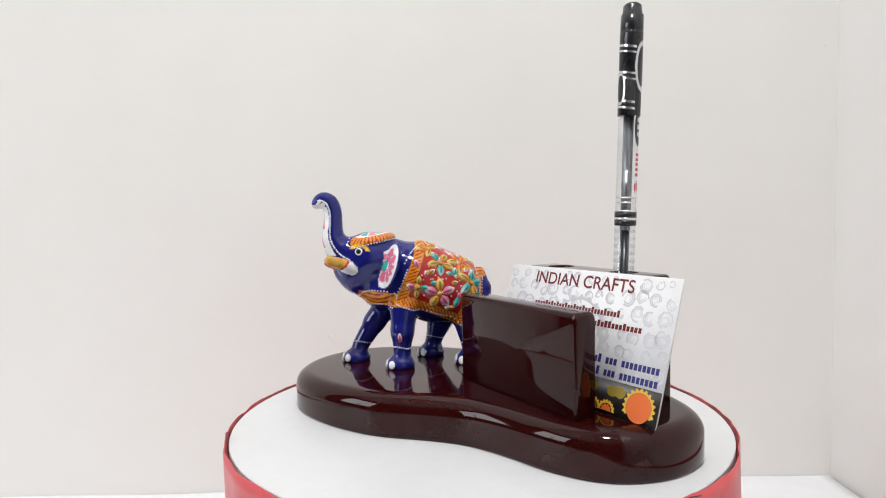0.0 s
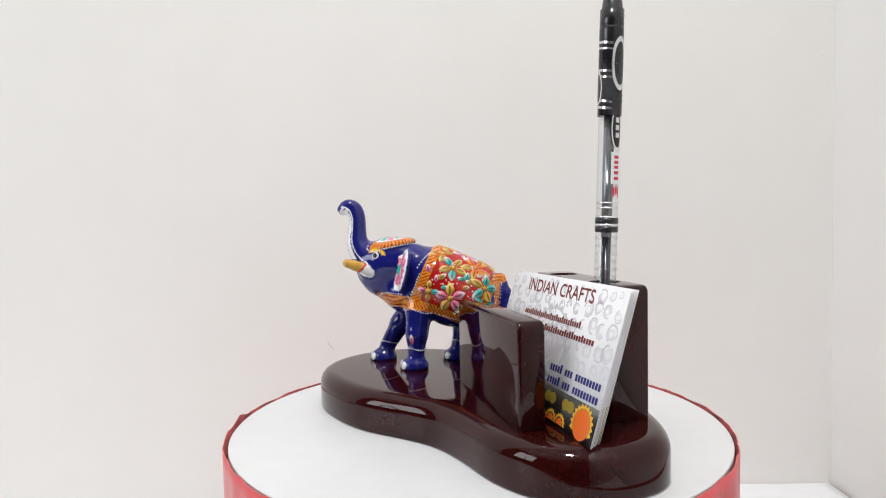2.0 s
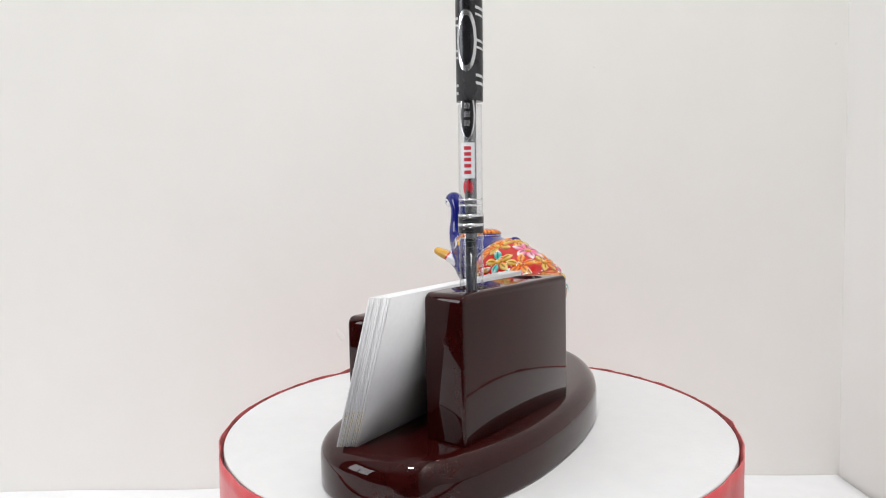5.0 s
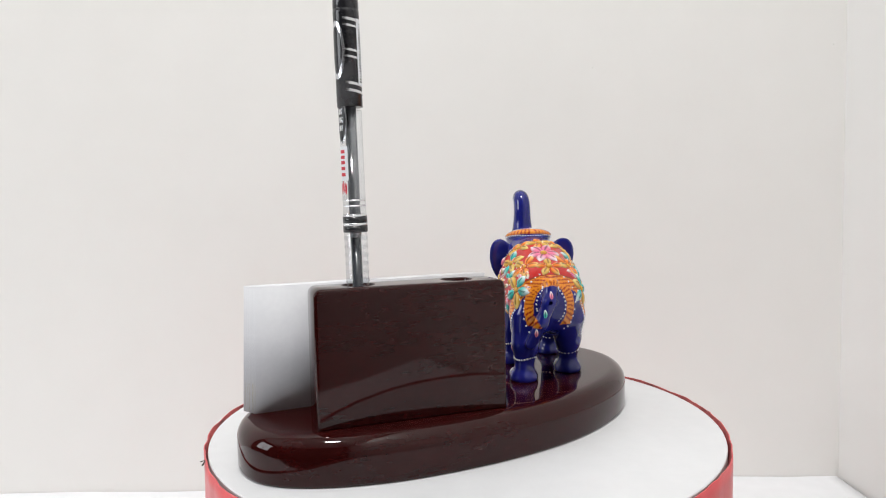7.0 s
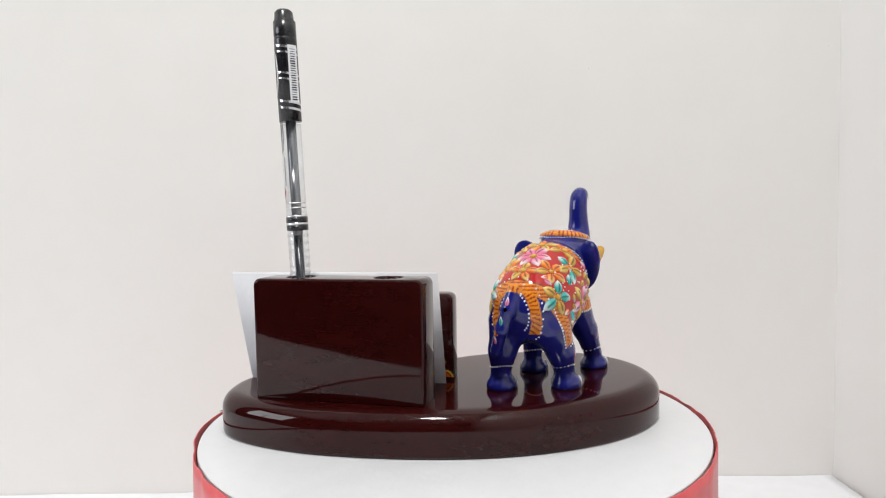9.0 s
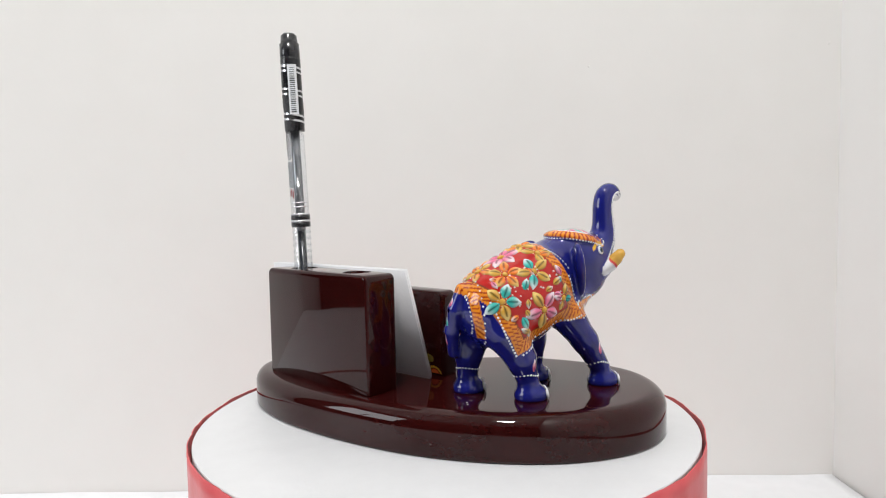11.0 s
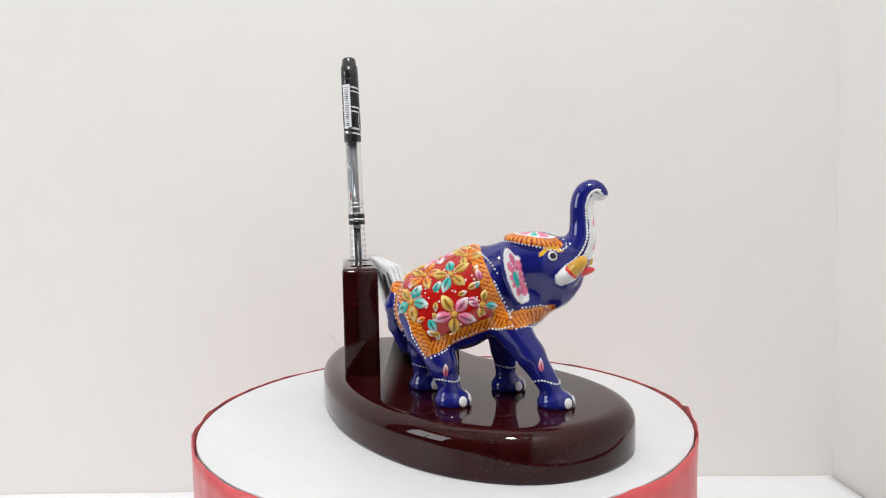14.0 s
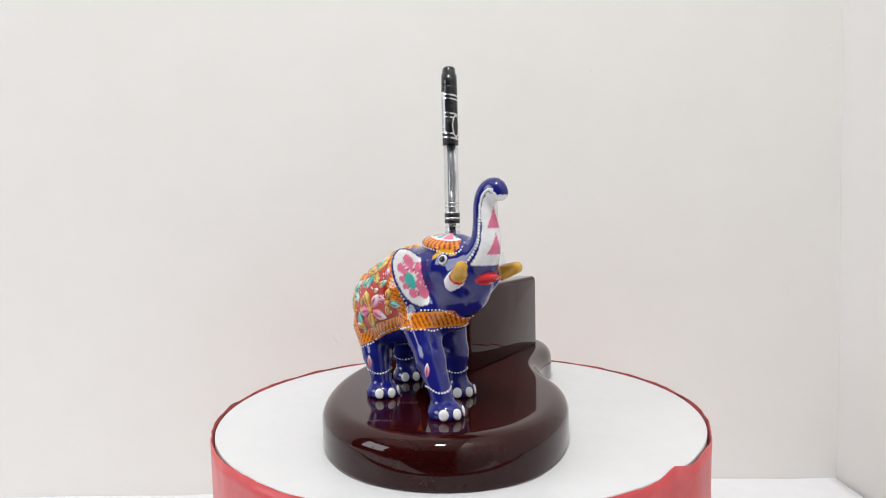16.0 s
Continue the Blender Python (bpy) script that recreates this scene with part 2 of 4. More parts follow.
def drum():
    d = new("display_drum")
    bm = lathe_bm([(DISC_R - 0.0016, -DRUM + 0.002), (DISC_R - 0.0016, -0.0003), (DISC_R - 0.0019, 0.0)], 160)
    bmesh.ops.translate(bm, verts=bm.verts, vec=(DISC_X, DISC_Y, 0))
    top = part("top_board", bm, BOARD, d, "white board top of the drum")
    sharp(top.data)
    # paper wrapped round the side, its upper edge ragged and standing a little proud
    steps, rows = 220, 26
    bm = bmesh.new()
    rings = []
    for k in range(rows + 1):
        ring = []
        for i in range(steps):
            a = 2 * math.pi * i / steps
            f = k / rows
            up = (0.0004 + 0.0005 * ragged(a, 3.1)) * (f ** 6)
            up += 0.0026 * max(0.0, 1 - abs(((math.degrees(a) - 196 + 180) % 360) - 180) / 5.0) * (f ** 6)
            r = DISC_R + 0.0009 * noise.noise((math.cos(a) * 3, math.sin(a) * 3, f * 2)) + 0.0006 * noise.noise((math.cos(a) * 11, math.sin(a) * 11, f * 3))
            r += 0.0005 * f ** 10 * ragged(a, 8.0)
            ring.append(bm.verts.new((DISC_X + r * math.cos(a), DISC_Y + r * math.sin(a), -DRUM * (1 - f) + up + (0.0006 if k == 0 else 0))))
        rings.append(ring)
    inner = []
    for v in rings[-1]:
        dx, dy = v.co.x - DISC_X, v.co.y - DISC_Y
        q = (math.hypot(dx, dy) - 0.0004) / math.hypot(dx, dy)
        inner.append(bm.verts.new((DISC_X + dx * q, DISC_Y + dy * q, v.co.z)))
    low = []
    for v in inner:
        dx, dy = v.co.x - DISC_X, v.co.y - DISC_Y
        q = (DISC_R - 0.0014) / math.hypot(dx, dy)
        low.append(bm.verts.new((DISC_X + dx * q, DISC_Y + dy * q, -0.003)))
    rings += [inner, low]
    for a, b in zip(rings, rings[1:]):
        for i in range(steps):
            j = (i + 1) % steps
            f = bm.faces.new((a[i], a[j], b[j], b[i]))
            f.material_index = 1 if a is not rings[0] and b is low else 0
    wrap = part("paper_wrap", bm, RED, d, "wrinkled red paper with a ragged upper edge")
    wrap.data.materials.append(DARK_EDGE)
    # a small dark scribble near the edge of the board
    for x, y, turn, length in ((69.5, -80.5, 20, 5.0), (67.6, -81.6, -30, 3.0)):
        bm = box_bm(-length / 2 * MM, length / 2 * MM, -0.25 * MM, 0.25 * MM, 0.02 * MM, 0.16 * MM)
        bmesh.ops.transform(bm, matrix=pose(x * MM, y * MM, 0, 0, 0, turn), verts=bm.verts)
        part("pen_scribble", bm, BLACK_INK, d, "short black pen stroke")
    return tagged(d, "round drum with white top and red paper side", "turntable")


# ---- the wooden stand, lengthwise along x ----
KIDNEY = [(93.0, 31.2), (86.7, 46.6), (70.5, 55.8), (47.2, 59.9), (23.2, 59.0), (-0.8, 55.2), (-23.8, 48.4), (-44.3, 37.9), (-62.2, 23.8), (-74.7, 6.6),
          (-80.2, -11.7), (-77.5, -29.8), (-67.8, -45.2), (-52.5, -55.5), (-33.8, -57.2), (-13.2, -52.3), (6.1, -42.2), (20.2, -28.2), (33.6, -17.2),
          (50.7, -10.8), (69.2, -6.0), (84.0, 2.8), (91.8, 16.0)]


def smooth_loop(points, per):
    out, n = [], len(points)
    for i in range(n):
        p0, p1, p2, p3 = (Vector(points[(i + k) % n]) for k in (-1, 0, 1, 2))
        for k in range(per):
            t = k / per
            out.append(0.5 * ((2 * p1) + (p2 - p0) * t + (2 * p0 - 5 * p1 + 4 * p2 - p3) * t * t + (3 * p1 - p0 - 3 * p2 + p3) * t ** 3))
    return out


BASE = 16.3 * MM


def stand():
    st = new("card_and_pen_stand")
    loop = smooth_loop(KIDNEY, 8)
    for _ in range(6):
        loop = [(loop[i - 1] + 2 * loop[i] + loop[(i + 1) % len(loop)]) / 4 for i in range(len(loop))]
    n = len(loop)
    normals = []
    for i in range(n):
        d = (loop[(i + 1) % n] - loop[i - 1]).normalized()
        normals.append(Vector((d.y, -d.x)))
    levels = [(0.8, 0.0), (0.2, 0.5), (0.0, 1.2), (0.0, 6.0), (0.0, 9.5)]
    levels += [(6.5 * (1 - math.cos(a)), 9.8 + 6.5 * math.sin(a)) for a in [radians(9 * k) for k in range(1, 11)]]
    levels.append((8.5, 16.3))
    bm = bmesh.new()
    rings = []
    for inset, z in levels:
        rings.append([bm.verts.new(((p.x - q.x * inset) * MM, (p.y - q.y * inset) * MM, z * MM)) for p, q in zip(loop, normals)])
    for a, b in zip(rings, rings[1:]):
        for i in range(n):
            j = (i + 1) % n
            bm.faces.new((a[i], a[j], b[j], b[i]))
    bm.faces.new(list(reversed(rings[0])))
    bm.faces.new(rings[-1])
    bmesh.ops.recalc_face_normals(bm, faces=bm.faces)
    part("base_board", bm, WOOD, st, "kidney-shaped lacquered board with rounded upper edge")
    # low front block
    fb = part("front_block", box_bm(0, 68.6 * MM, 0, 9.5 * MM, BASE - 0.4 * MM, 52.0 * MM, 1.2 * MM, 2.8 * MM), WOOD, st, "low upright block in front of the cards")
    fb.data.transform(pose(2.4 * MM, -0.2 * MM, 0, 0, 0, 2.7))
    # tall rear block with two pen holes
    rb = part("rear_block", box_bm(0, 66.7 * MM, -14.9 * MM, 0, BASE - 0.4 * MM, 62.0 * MM, 1.1 * MM, 2.6 * MM), WOOD, st, "tall upright block with two drilled pen holes")
    rb.data.transform(pose(2.0 * MM, 48.9 * MM, 0, 0, 0, 1.2))
    for hx, hy in HOLES:
        cut = new("cutter", mesh_from(lathe_bm([(5.3 * MM, 21.8 * MM), (5.3 * MM, 61.4 * MM), (5.8 * MM, 62.1 * MM), (5.6 * MM, 70 * MM)], 40), "cutter"))
        cut.location = (hx * MM, hy * MM, 0)
        mod = rb.modifiers.new("hole", "BOOLEAN")
        mod.operation, mod.solver, mod.object = "DIFFERENCE", "EXACT", cut
        bpy.context.view_layer.update()
        baked(rb)
        bpy.data.objects.remove(cut)
    for ob in (fb, rb):
        sharp(ob.data, 40)
    return tagged(st, "dark mahogany-lacquered wooden stand for cards and a pen", "desk stand")


HOLES = [(52.7, 41.9), (17.5, 40.9)]


# ---- business cards ----
CW, CH, CT = 83.8 * MM, 48.2 * MM, 0.38 * MM
LEAN = 17.0


def card_pose(depth, slip, turn):
    """The pose, in the stand's space, of a card of the stack; depth counts from the front one."""
    return pose(46.9 * MM, 14.2 * MM, BASE + 0.15 * MM, 0, 0, 5.4 + turn) @ pose(slip * MM, depth, 0, -LEAN, 0, 0)


def flat_bm(points, y0, y1):
    """A thin plate in the card's plane from (x, z) corners."""
    bm = bmesh.new()
    a = [bm.verts.new((x, y0, z)) for x, z in points]
    f = bm.faces.new(a)
    ext = bmesh.ops.extrude_face_region(bm, geom=[f])
    bmesh.ops.translate(bm, verts=[v for v in ext["geom"] if isinstance(v, bmesh.types.BMVert)], vec=(0, y1 - y0, 0))
    bmesh.ops.recalc_face_normals(bm, faces=bm.faces)
    return bm


def bars(x1, z0, z1, letters, pitch):
    """Bars that stand for a line of small print ending at x1, a bar for each letter; 0 is a gap, 2 a tall letter."""
    bm = bmesh.new()
    x = x1 - pitch * len(letters)
    for k in letters:
        if k != "0":
            top = z1 + (0.35 * (z1 - z0) if k == "2" else 0.0)
            q = [bm.verts.new(c) for c in ((x, -0.00006, z0), (x + pitch * 0.76, -0.00006, z0), (x + pitch * 0.76, -0.00006, top), (x, -0.00006, top))]
            bm.faces.new(q)
        x += pitch
    return bm


def ring_bm(cx, cz, r0, r1, y, a0=0, a1=360, steps=40, wave=0.0, waves=0):
    bm = bmesh.new()
    last = None
    for i in range(steps + 1):
        a = radians(a0 + (a1 - a0) * i / steps)
        k = 1 + wave * math.cos(waves * a)
        now = (bm.verts.new((cx + r0 * math.cos(a), y, cz + r0 * math.sin(a))), bm.verts.new((cx + r1 * k * math.cos(a), y, cz + r1 * k * math.sin(a))))
        if last:
            bm.faces.new((last[0], now[0], now[1], last[1]))
        last = now
    return bm


def words(name, text, size, x, z, mat, parent, width):
    cu = bpy.data.curves.new(name, "FONT")
    cu.body, cu.size, cu.offset = text, size, size * 0.012
    cu.align_x = "CENTER"
    tmp = new(name, cu)
    bpy.context.view_layer.update()
    me = bpy.data.meshes.new_from_object(tmp.evaluated_get(bpy.context.evaluated_depsgraph_get()))
    bpy.data.objects.remove(tmp)
    wide = max(v.co.x for v in me.vertices) - min(v.co.x for v in me.vertices)
    me.transform(Matrix.Translation((x, -0.00008, z)) @ Matrix.Rotation(radians(90), 4, "X") @ Matrix.Diagonal((width / wide, 1, 1, 1)))
    ob = new(name, me)
    ob.data.materials.clear()
    ob.data.materials.append(mat)
    ob.parent = parent
    return ob


def join_bms(bms):
    out = bmesh.new()
    for b in bms:
        me = bpy.data.meshes.new("tmp")
        b.to_mesh(me)
        b.free()
        out.from_mesh(me)
        bpy.data.meshes.remove(me)
    return out


def front_card():
    c = new("business_card")
    part("card_sheet", flat_bm([(-CW / 2, 0), (CW / 2, 0), (CW / 2, CH), (-CW / 2, CH)], 0, CT), CARD, c)
    # pale curls over the whole sheet
    rnd = random.Random(5)
    curls = []
    for i in range(14):
        for j in range(6):
            cx, cz = -CW / 2 + (i + 0.5 + rnd.uniform(-0.2, 0.2)) * CW / 14, 13.5 * MM + (j + 0.4 + rnd.uniform(-0.2, 0.2)) * 6.1 * MM
            r = rnd.uniform(1.8, 3.2) * MM
            for k in range(3):
                a = rnd.uniform(0, 360)
                rr = r * (1 - 0.3 * k)
                if abs(cx) + rr < CW / 2 and cz + rr < CH and cz - rr > 11.5 * MM:
                    curls.append(ring_bm(cx, cz, rr * 0.78, rr, -0.00003, a, a + rnd.uniform(200, 330), 22, 0.05, 9))
    for k, (r0, r1) in enumerate(((0.5, 1.2), (3.2, 3.9), (6.2, 7.2), (9.5, 10.2), (12.6, 14.0))):
        curls.append(ring_bm(0, 25 * MM, r0 * MM, r1 * MM, -0.000035, 0, 360, 72, 0.07, 12 + 2 * k))
    part("curl_pattern", join_bms(curls), PALE, c, "pale grey curling pattern")
    words("heading", "INDIAN CRAFTS", 6.7 * MM, -1.4 * MM, 42.3 * MM, MAROON, c, 49.5 * MM)
    part("print_line", bars(19.6 * MM, 33.2 * MM, 35.0 * MM, "11112121211211211211211121112", 1.5 * MM), MAROON, c, "line of small maroon print")
    part("print_line", bars(30.0 * MM, 29.0 * MM, 30.8 * MM, "1121211211212111212211121111", 1.66 * MM), MAROON, c, "line of small maroon print")
    part("print_line", bars(39.9 * MM, 16.7 * MM, 18.9 * MM, "1111201110111111111", 1.75 * MM), NAVY, c, "line of small navy print")
    part("print_line", bars(40.0 * MM, 12.5 * MM, 14.7 * MM, "1111201110111111111", 1.75 * MM), NAVY, c, "line of small navy print")
    part("dark_band", flat_bm([(-CW / 2, 0.02 * MM), (CW / 2, 0.02 * MM), (CW / 2, 11.6 * MM), (-CW / 2, 11.6 * MM)], -0.00004, -0.00001), BLACK_INK, c, "black band with printed flowers")
    for cx in (-31 * MM, 2 * MM, 34.2 * MM):
        part("flower_print", ring_bm(cx, 4.95 * MM, 0.01 * MM, 4.85 * MM, -0.00007, 0, 360, 48), ORANGE_INK, c, "orange half-round flower")
        part("flower_print", ring_bm(cx, 4.95 * MM, 5.1 * MM, 6.1 * MM, -0.00007, -30, 210, 90, 0.08, 20), YELLOW_INK, c, "yellow petal ring")
        part("flower_print", ring_bm(cx, 4.95 * MM, 4.85 * MM, 5.1 * MM, -0.000072, -30, 210, 40), OLIVE_INK, c)
        for sx in ((-1, 1) if cx < 30 * MM else (-1,)):
            part("leaf_print", ring_bm(cx + sx * 10.0 * MM, 8.2 * MM, 0.2 * MM, 2.7 * MM, -0.00007, 0, 360, 40, 0.45, 2), OLIVE_INK, c, "olive leaf")
            part("leaf_print", ring_bm(cx + sx * 13.0 * MM, 1.2 * MM, 2.6 * MM, 3.6 * MM, -0.00007, 0, 180, 40, 0.08, 16), YELLOW_INK, c)
            part("leaf_print", ring_bm(cx + sx * 13.0 * MM, 1.2 * MM, 0.2 * MM, 2.2 * MM, -0.00007, 0, 180, 30, 0.1, 10), ORANGE_INK, c)
    return tagged(c, "white business card with maroon heading and floral band", "business card", "cards in the stand")


def back_card():
    c = new("business_card")
    part("card_sheet", flat_bm([(-CW / 2, 0), (CW / 2, 0), (CW / 2, CH), (-CW / 2, CH)], 0, CT), CARD, c)
    part("printed_edge", flat_bm([(CW / 2 - 0.2 * MM, 0.02 * MM), (CW / 2 + 0.02 * MM, 0.02 * MM), (CW / 2 + 0.02 * MM, 11.6 * MM), (CW / 2 - 0.2 * MM, 11.6 * MM)], -0.00002, 0.00010), OLIVE_INK, c, "brownish edge of the printed band")
    return tagged(c, "white business card leaning in the stack", "business card", "cards in the stand")


CARDS = []


def cards():
    rnd = random.Random(11)
    first = front_card()
    CARDS.append((first, card_pose(0, 2.0, 0)))
    proto = back_card()
    depth = CT + 0.00004
    for k in range(1, 11):
        m = card_pose(depth, 1.9 - 0.33 * k + rnd.uniform(-0.2, 0.2), rnd.uniform(-0.2, 0.2))
        CARDS.append((proto if k == 1 else copy_thing(proto, m), m))
        depth += CT + (0.0004 if k in (3, 7) else 0.00005)


# ---- the pen, along z from the foot of its hole ----
PEN_FRONT = 23.0
PEN_POSE = pose(51.85 * MM, 41.05 * MM, 22.0 * MM, -1.39, 1.39, 0)


def tube_bm(r0, r1, z0, z1, steps=36):
    """An open sleeve with thickness."""
    return lathe_bm([(r0, z0), (r1, z0), (r1, z1), (r0, z1), (r0, z0)], steps, close=False)


def patch_bm(r, z, a, w, h, steps=14, shape="box", inner=0.0):
    """A print that lies on the barrel: height z, angle a, half-width in degrees w, half-height h."""
    bm = bmesh.new()
    cols = []
    for i in range(steps + 1):
        u = -1 + 2 * i / steps
        k = 1.0 if shape == "box" else math.sqrt(max(0.0, 1 - u * u))
        q = radians(a + w * u)
        cols.append([bm.verts.new((r * math.cos(q), r * math.sin(q), z + s * h * k)) for s in (-1, 1)])
    for c, d in zip(cols, cols[1:]):
        bm.faces.new((c[0], d[0], d[1], c[1]))
    return bm


def pen():
    p = new("ball_pen")
    r = 4.0 * MM
    part("barrel", lathe_bm([(2.4 * MM, 2.5 * MM), (3.75 * MM, 6 * MM), (3.75 * MM, 97.5 * MM)], 36), GLASSY, p, "clear plastic barrel")
    part("refill", lathe_bm([(0.7 * MM, 0.0), (1.5 * MM, 6 * MM), (1.7 * MM, 8 * MM), (1.7 * MM, 56 * MM)], 24), INK, p, "dark refill")
    part("refill_sleeve", lathe_bm([(1.72 * MM, 56 * MM), (1.9 * MM, 56.4 * MM), (1.9 * MM, 114 * MM)], 24), STEEL, p, "grey inner tube")
    part("ring", tube_bm(3.76 * MM, 4.05 * MM, 57.8 * MM, 59.9 * MM), BLACK_PLASTIC, p)
    part("ring", tube_bm(3.76 * MM, 4.07 * MM, 59.9 * MM, 60.8 * MM), SILVER, p)
    part("ring", tube_bm(3.76 * MM, 4.05 * MM, 60.8 * MM, 62.9 * MM), BLACK_PLASTIC, p)
    part("ring", tube_bm(3.76 * MM, 4.03 * MM, 62.9 * MM, 63.6 * MM), SILVER, p)
    for z in (66.2, 68.0):
        part("ring", tube_bm(3.76 * MM, 3.84 * MM, z * MM, (z + 0.5) * MM), SILVER, p)
    for k in range(7):
        part("grip_ridge", lathe_bm([(3.77 * MM, (38.3 + 2.8 * k) * MM), (3.95 * MM, (38.5 + 2.8 * k) * MM), (3.95 * MM, (39.3 + 2.8 * k) * MM), (3.77 * MM, (39.5 + 2.8 * k) * MM)], 30, False), GLASSY, p)
    # cap with its silver bands and tapered crown
    part("cap", lathe_bm([(3.8 * MM, 98.5 * MM), (4.15 * MM, 98.5 * MM), (4.2 * MM, 128 * MM), (4.2 * MM, 129.0 * MM), (4.0 * MM, 129.2 * MM), (4.15 * MM, 129.6 * MM), (4.1 * MM, 135.2 * MM),
                          (3.6 * MM, 135.4 * MM), (3.3 * MM, 138.6 * MM), (2.4 * MM, 139.5 * MM), (1.2 * MM, 139.7 * MM)], 40), BLACK_PLASTIC, p, "black cap with a tapered crown")
    for z, h in ((124.6, 0.7), (122.6, 0.55), (115.0, 0.6), (112.9, 0.55), (104.6, 0.7), (102.3, 0.7)):
        part("band", tilted_band(4.23 * MM, z * MM, h * MM), SILVER, p)
    part("oval_print", patch_bm(4.26 * MM, 116.3 * MM, PEN_FRONT, 46, 9.2 * MM, 20, "oval"), SILVER, p)
    part("oval_print", patch_bm(4.29 * MM, 116.3 * MM, PEN_FRONT, 33, 7.4 * MM, 20, "oval"), BLACK_PLASTIC, p)
    part("oval_print", patch_bm(4.26 * MM, 108.2 * MM, PEN_FRONT - 122, 32, 6.0 * MM, 20, "oval"), SILVER, p)
    part("oval_print", patch_bm(4.29 * MM, 108.2 * MM, PEN_FRONT - 122, 24, 4.9 * MM, 20, "oval"), BLACK_PLASTIC, p)
    part("oval_print", patch_bm(3.80 * MM, 94.3 * MM, PEN_FRONT, 38, 7.8 * MM, 20, "oval"), SILVER, p)
    part("oval_print", patch_bm(3.83 * MM, 94.3 * MM, PEN_FRONT, 31, 6.9 * MM, 20, "oval"), BLACK_PLASTIC, p)
    for dz in (-2.6, 0.0, 2.6):
        part("print_bar", patch_bm(3.86 * MM, (94.3 + dz) * MM, PEN_FRONT, 13, 0.85 * MM), SILVER, p)
    part("print_plate", patch_bm(3.80 * MM, 80.3 * MM, PEN_FRONT, 34, 5.5 * MM), WHITE_LABEL, p)
    for dz in (-3.6, -1.6, 0.3, 2.0, 3.8):
        part("print_bar", patch_bm(3.83 * MM, (80.3 + dz) * MM, PEN_FRONT, 17, 0.55 * MM), RED_PRINT, p)
    for da in (-16, 0, 16):
        part("print_bar", patch_bm(3.80 * MM, (72.7 - abs(da) * 0.04) * MM, PEN_FRONT + da, 7, 1.9 * MM, 10, "oval"), RED_PRINT, p)
    # barcode sticker on the back of the cap
    part("sticker", patch_bm(4.27 * MM, 115.7 * MM, PEN_FRONT + 129, 26, 10.4 * MM), WHITE_LABEL, p, "white sticker with fine bars")
    rnd = random.Random(2)
    for k in range(22):
        z = 115.7 - 9.4 + k * 0.87
        part("sticker_bar", patch_bm(4.29 * MM, z * MM, PEN_FRONT + 127, 14, rnd.uniform(0.1, 0.26) * MM, 6), BLACK_PLASTIC, p)
    return tagged(p, "clear ball pen with black and silver cap upright in its hole", "pen")



def tilted_band(r, z, h):
    """A print band round the cap that rises on one side."""
    bm = bmesh.new()
    last = None
    for i in range(41):
        a = radians(PEN_FRONT + 40 + 280 * i / 40)
        dz = -3.0 * MM * (i / 40 - 0.5)
        now = (bm.verts.new((r * math.cos(a), r * math.sin(a), z + dz - h / 1.6)), bm.verts.new((r * math.cos(a), r * math.sin(a), z + dz + h / 1.6)))
        if last:
            bm.faces.new((last[0], now[0], now[1], last[1]))
        last = now
    return bm


# ---- the enamelled elephant: millimetres, x forward, y to its left, z up from the board ----
def capsule(P, a, b, ra, rb):
    a, b = np.array(a, float), np.array(b, float)
    d = b - a
    t = np.clip(((P - a) @ d) / (d @ d), 0, 1)
    return np.linalg.norm(P - a - t[..., None] * d, axis=-1) - (ra + (rb - ra) * t)


def ellipsoid(P, c, radii, axes=np.eye(3)):
    q = (P - np.array(c, float)) @ np.array(axes, float).T / np.array(radii, float)
    k = np.linalg.norm(q, axis=-1)
    g = np.linalg.norm(q / np.array(radii, float), axis=-1)
    return k * (k - 1) / np.maximum(g, 1e-6)


def blend(a, b, k):
    h = np.clip(0.5 + 0.5 * (b - a) / k, 0, 1)
    return b + (a - b) * h - k * h * (1 - h)


HEAD_TURN = radians(-2)


def to_head(P):
    """Body space to the space of the head, which is turned a little to its right about the neck."""
    x, y = P[..., 0] - 28, P[..., 1]
    c, s = math.cos(HEAD_TURN), math.sin(HEAD_TURN)
    return np.stack([28 + c * x + s * y, -s * x + c * y, P[..., 2]], -1)


def from_head(P):
    P = np.array(P, float)
    x, y = P[..., 0] - 28, P[..., 1]
    c, s = math.cos(HEAD_TURN), math.sin(HEAD_TURN)
    return np.stack([28 + c * x - s * y, s * x + c * y, P[..., 2]], -1)


TRUNK_AT = [((41, 0, 48.5), 8.0), ((45.8, 0.2, 52.5), 6.0), ((48.8, 0.2, 58), 4.5), ((48.8, 0.2, 64), 3.7), ((48.7, 0.2, 69.8), 3.4), ((50.1, 0.4, 73.9), 3.2), ((53.0, 0.6, 75.3), 2.8), ((55.8, 0.7, 73.5), 2.1)]


def eased(points, per=3):
    """More points along a smooth line through balls of varying size."""
    q = np.array([(*c, r) for c, r in points], float)
    q = np.vstack([2 * q[0] - q[1], q, 2 * q[-1] - q[-2]])
    out = []
    for k in range(1, len(q) - 2):
        for t in np.arange(per) / per:
            a, b, c, d = q[k - 1:k + 3]
            out.append(0.5 * (2 * b + (c - a) * t + (2 * a - 5 * b + 4 * c - d) * t * t + (3 * b - a - 3 * c + d) * t ** 3))
    out.append(q[-2])
    return [(tuple(v[:3]), v[3]) for v in out]


